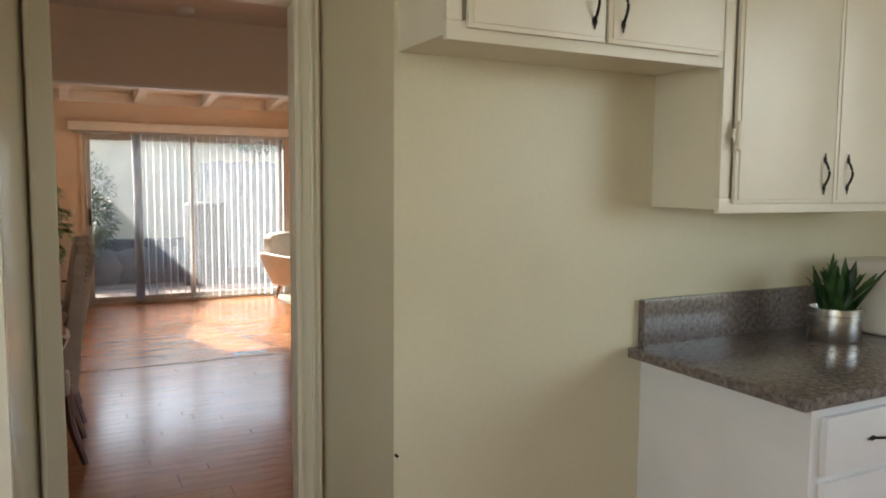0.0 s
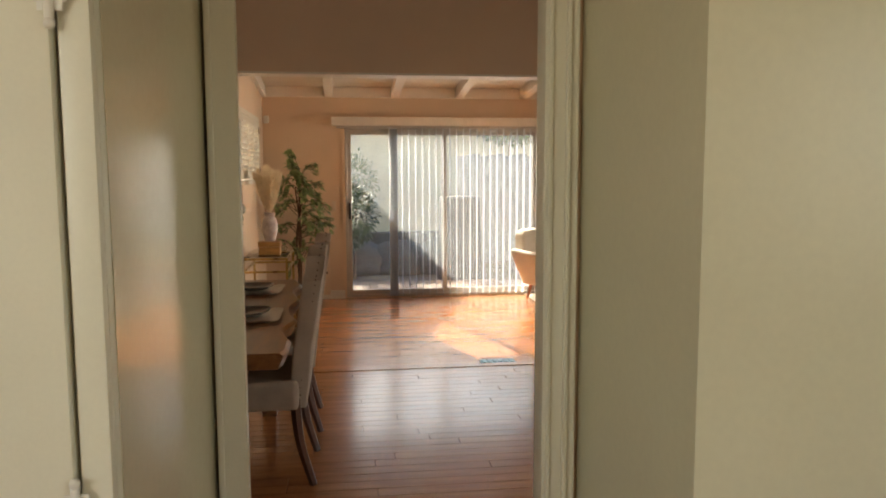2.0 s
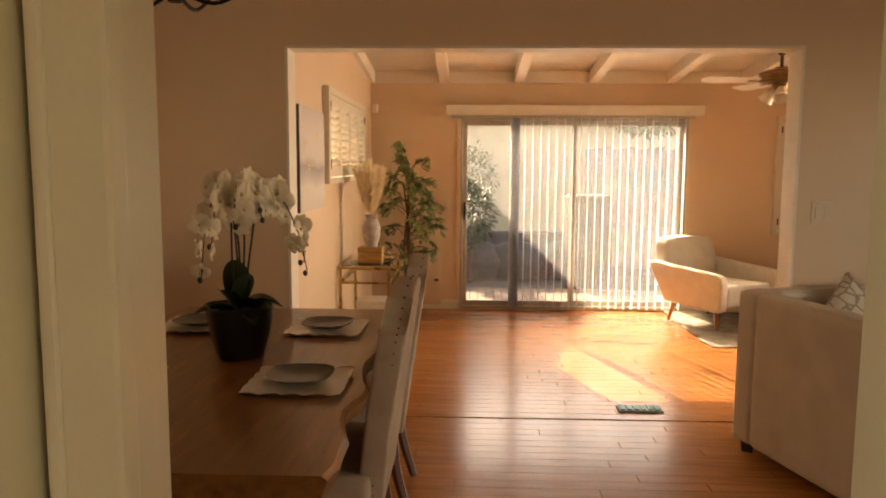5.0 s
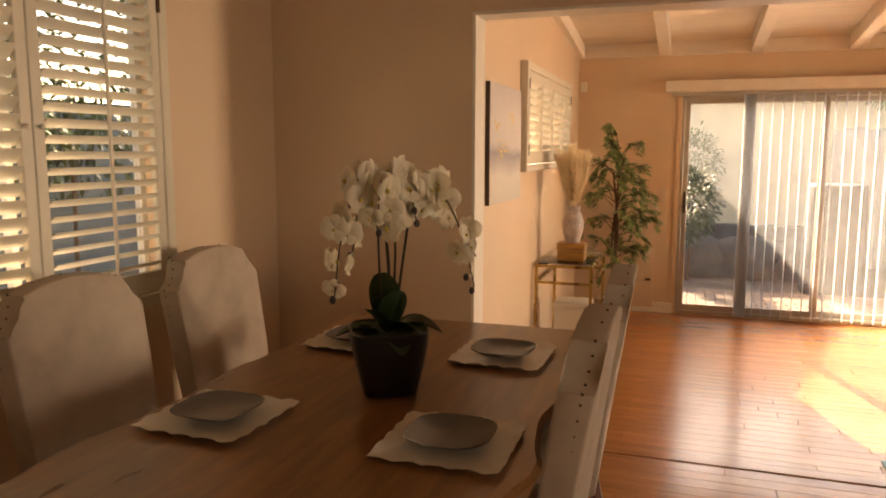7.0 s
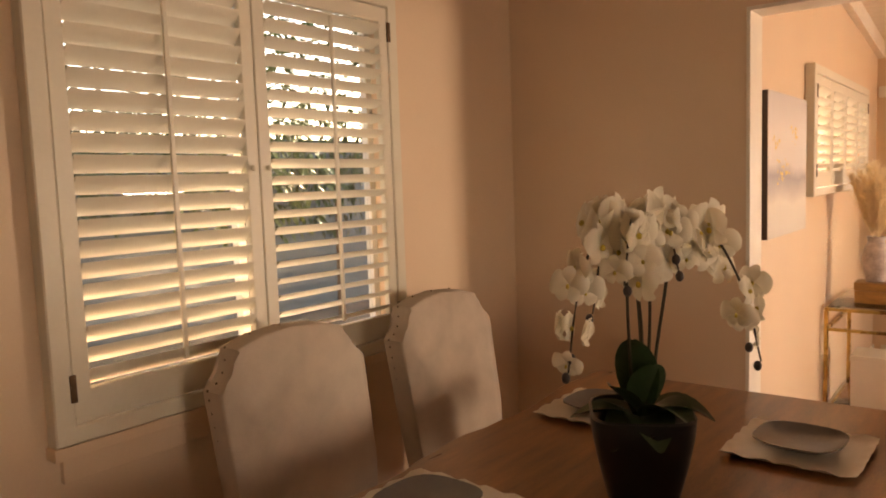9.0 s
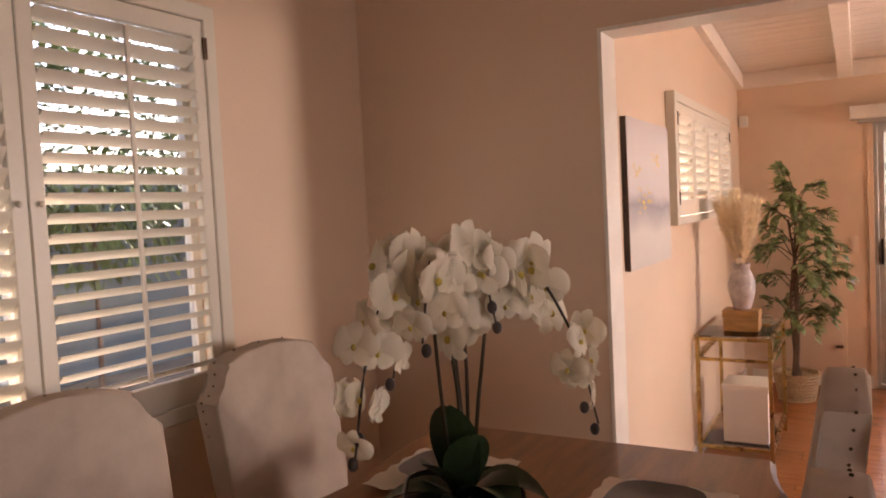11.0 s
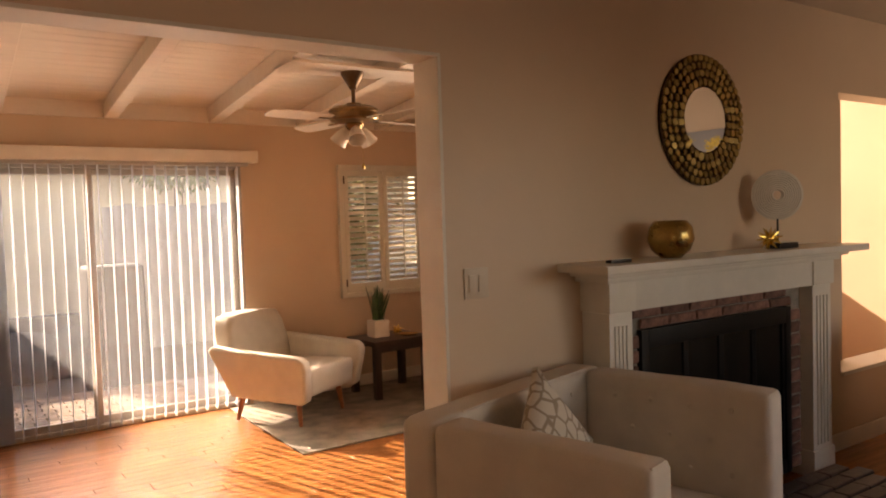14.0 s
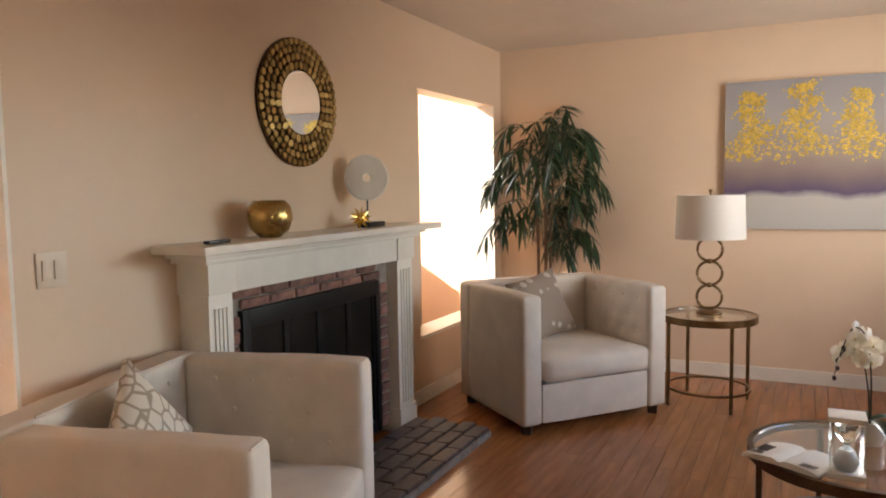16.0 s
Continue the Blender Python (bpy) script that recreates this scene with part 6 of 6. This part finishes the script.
part("body", Build().box(2.245, 3.0, -4.71, -4.1005, 0.031, 0.884, 0.003), CABWHITE, bc)
for z0, z1 in ((0.70, 0.85), (0.42, 0.68), (0.12, 0.40)):
    d = part("drawer", Build().box(2.28, 2.95, -4.73, -4.7105, z0, z1, 0.005), CABWHITE, bc)
    pull(d, Matrix.Translation((2.50, -4.731, (z0 + z1) / 2)) @ pose(0, 0, 0, 0, 90, 0))
pp = thing("potted_plant", "spiky green succulent in a steel pot on the worktop", "plant")
part("pot", Build().lathe([(0.0, 0), (0.076, 0), (0.080, 0.006), (0.080, 0.075), (0.083, 0.077), (0.083, 0.083), (0.080, 0.085), (0.083, 0.088), (0.083, 0.108), (0.076, 0.108), (0.074, 0.095), (0.0, 0.095)], 36, (2.865, -4.33, 0.918)), CHROME, pp, "brushed steel pot")
part("leaves", sword_leaves(2.865, -4.33, 1.01, 36, 0.19, 0.034, 1.0, 8), SNAKE, pp, "", 70)
cn = thing("canister", "white canister at the back of the worktop", "canister")
part("body", Build().box(3.05, 3.25, -4.40, -4.20, 0.918, 1.17, 0.02, 3), WHITEPLASTIC, cn)
part("knob", Build().box(3.10, 3.13, -4.41, -4.40, 1.03, 1.05, 0.003), IRON, cn)

# pantry cupboard beside the passage
for t in (wt, bc, pp, cn):
    t.matrix_basis = pose(0.09, 0.115, -0.03)
pc = thing("pantry_cabinet", "tall white painted pantry cupboard with exposed hinges", "cabinet", pose(0, 0.095, 0))
part("body", Build().box(-0.85, 0.596, -4.105, -4.082, 0, 2.49).box(0.555, 0.596, -4.125, -4.105, 0, 2.49, 0.004).box(-0.85, -0.80, -4.125, -4.105, 0, 2.49, 0.004), CREAM, pc)
d = part("door", Build().box(-0.04, 0.548, -4.135, -4.1055, 0.06, 2.30, 0.005), CREAM, pc)
for z in (0.93, 1.62):
    hinge(d, pose(0.551, -4.133, z) , WHITEPLASTIC)
d2 = part("door", Build().box(-0.66, -0.05, -4.135, -4.1055, 0.06, 2.30, 0.005), CREAM, pc)
pull(d2, pose(-0.09, -4.136, 1.1))
nl = thing("wall_nail", "small dark nail in the painted passage corner", "nail")
part("head", Build().rod((1.484, -3.985, 0.66), (1.484, -3.997, 0.66), 0.004), IRON, nl)

# ---- outdoors ----
hs = thing("house", "pale stucco neighbouring house with a shingle eave", "house")
part("wall", Build().box(-7, 9, 10.5, 10.8, -0.32, 2.35), STUCCO, hs)
part("roof", Build().box(-7.5, 9.5, 9.9, 13.5, 2.35, 2.47), ROOFTILE, hs)
b = Build()
for k in range(7):
    b.box(-7.5, 9.5, 9.95 + k * 0.42, 10.45 + k * 0.42, 2.48 + k * 0.16, 2.52 + k * 0.16)
part("shingles", b, ROOFTILE, hs)
part("siding_band", Build().box(-7, 9, 10.47, 10.499, 0.95, 1.0).box(-7, 9, 10.47, 10.499, 1.6, 1.64), STUCCO, hs)
# Unseen slab, its slanted edge laid out to cast the door's diagonal shadow.
b = Build()
out = [(-4.5, 4.9), (0.11, 4.9), (1.26, 8.6), (-4.5, 8.6)]
up, dn = [b.bm.verts.new((x, y, 2.53)) for x, y in out], [b.bm.verts.new((x, y, 2.45)) for x, y in out]
b.bm.faces.new(up)
b.bm.faces.new(dn[::-1])
for i in range(4):
    b.bm.faces.new((up[i], dn[i], dn[(i + 1) % 4], up[(i + 1) % 4]))
structure("patio_roof", b, STUCCO, "unseen slab added to cast the diagonal shadow on the sliding door", "roof")
tagged(part("wall_bed", Build().box(-3.0, 3.0, 8.3, 8.6, -0.32, 0.35, 0.05), ROCK), "grey stone garden bed wall", "garden wall")
for k in range(4):
    rr = Build().ball((0, 0, 0), 1, 14)
    rnd = random.Random(40 + k)
    for v in rr.bm.verts:
        v.co *= 1 + 0.25 * noise.noise(v.co * 1.7 + Vector((k * 7, 0, 0)))
    rr.move(Matrix.Translation((0.3 + 0.75 * k, 7.7, -0.1)) @ Matrix.Diagonal((0.55, 0.4, 0.38, 1)))
    tagged(part("boulder", rr, ROCK, None, "", 50), "rough grey garden boulder by the patio", "boulder", "garden boulders")


def shrub(name, label, at, rx, rz, mat, n, ln, seed):
    rnd = random.Random(seed)
    t = thing(name, label, "shrub")
    part("trunk", Build().tube([(at[0], at[1], -0.32), (at[0] + 0.03, at[1], at[2] - rz * 0.3)], 0.03, 7, 0.012).tube([(at[0], at[1], 0), (at[0] + 0.2 * rx, at[1] - 0.1, at[2])], 0.015, 6, 0.006), BARK, t)
    spots = []
    for k in range(n):
        d = Vector((rnd.gauss(0, 1), rnd.gauss(0, 1), rnd.gauss(0, 1))).normalized()
        q = rnd.uniform(0.35, 1.0) ** 0.6
        lump = 1 + 0.35 * noise.noise(d * 2.3 + Vector((seed, 0, 0)))
        spots.append((Vector(at) + Vector((d.x * rx, d.y * rx, d.z * rz)) * q * lump, d))
    part("crown", scatter_leaves(spots, ln, ln * 0.5, mat, rnd, 0.1), mat, t, "", 70)
    return t


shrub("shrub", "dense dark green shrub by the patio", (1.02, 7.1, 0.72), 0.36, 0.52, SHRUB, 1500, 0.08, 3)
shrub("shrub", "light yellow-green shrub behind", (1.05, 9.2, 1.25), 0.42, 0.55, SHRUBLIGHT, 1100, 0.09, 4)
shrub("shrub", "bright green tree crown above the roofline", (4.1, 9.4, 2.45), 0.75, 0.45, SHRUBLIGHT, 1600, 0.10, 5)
# The last shrub is positioned to keep sun off the north window's shutters.
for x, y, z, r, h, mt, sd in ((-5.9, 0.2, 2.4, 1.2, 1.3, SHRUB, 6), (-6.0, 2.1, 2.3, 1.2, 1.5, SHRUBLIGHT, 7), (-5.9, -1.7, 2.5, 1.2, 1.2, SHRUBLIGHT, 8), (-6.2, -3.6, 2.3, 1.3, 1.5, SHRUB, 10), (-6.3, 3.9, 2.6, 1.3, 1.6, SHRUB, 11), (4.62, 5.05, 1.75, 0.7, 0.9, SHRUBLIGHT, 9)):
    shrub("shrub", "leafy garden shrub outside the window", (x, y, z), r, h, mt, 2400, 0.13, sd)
tagged(part("neighbour_wall", Build().box(-7.2, -7.0, -9, 14, -0.32, 2.1), BLUEWALL), "blue-grey neighbouring wall", "wall")
fn = thing("fence", "grey weathered wooden garden fence", "fence")
for k in range(40):
    part("board", Build().box(3.0 + k * 0.152, 3.146 + k * 0.152, 8.9, 8.93, -0.3, 1.75 + 0.02 * (k % 3), 0.004), FENCE, fn)
part("rail", Build().box(3.0, 9.1, 8.931, 8.99, 0.2, 0.3).box(3.0, 9.1, 8.931, 8.99, 1.3, 1.4), FENCE, fn)
gr = thing("grill", "dark covered barbecue grill on the patio", "grill")
b = Build().box(2.35, 3.0, 6.2, 6.75, -0.31, 1.05, 0.06, 3)
for v in b.bm.verts:
    v.co.x += (2.67 - v.co.x) * 0.12 * max(0, v.co.z)
part("cover", b, COVER, gr, "", 50)
patio = structure("pavement_patio", Build().box(-2.0, 6.0, 4.08, 6.0, -0.32, -0.235), MORTAR, "patio of worn brick pavers", "pavement")
PV = [mesh_of(Build().box(-0.098, 0.098, -0.048, 0.048, -0.03, 0.0, 0.005, 1), "paver", PAVER, 0) for k in range(1)]
for r in range(18):
    for k in range(14):
        x, y = 0.3 + k * 0.205 + (0.1 if r % 2 else 0), 4.15 + r * 0.104
        piece("paver", PV[0], patio, pose(x, y, -0.21, random.uniform(-1, 1), random.uniform(-1, 1), random.uniform(-2, 2)))

# ---- floor planks ----
def plank_mesh(length, width):
    return mesh_of(Build().box(0, length, 0, width, -0.012, 0.0, 0.0012, 1), "plank", OAK, 0)


WID = 0.083
PLANK = {}


def lay(parent, x0, x1, y0, y1, z, seed):
    """Strips along x in staggered rows, the first and last of a row cut to the walls."""
    rnd = random.Random(seed)
    y = y0
    while y < y1 - 0.02:
        x = x0
        while x < x1 - 0.01:
            l = rnd.choice((0.85, 1.15, 1.45)) if x > x0 else rnd.choice((0.35, 0.55, 0.75, 0.95))
            l = round(min(l, x1 - x), 2) if x1 - x - l > 0.2 else round(x1 - x, 2)
            if l not in PLANK:
                PLANK[l] = plank_mesh(l - 0.0012, WID - 0.0008)
            piece("plank", PLANK[l], parent, pose(x, y, z + rnd.uniform(-0.0002, 0.0002)))
            x += l
        y += WID


lay(FLOOR, XL, XR, -3.9, 0.10, 0.0, 51)
lay(FLOOR_FAMILY, XFL, XFR, 0.19, YF, FZ, 52)
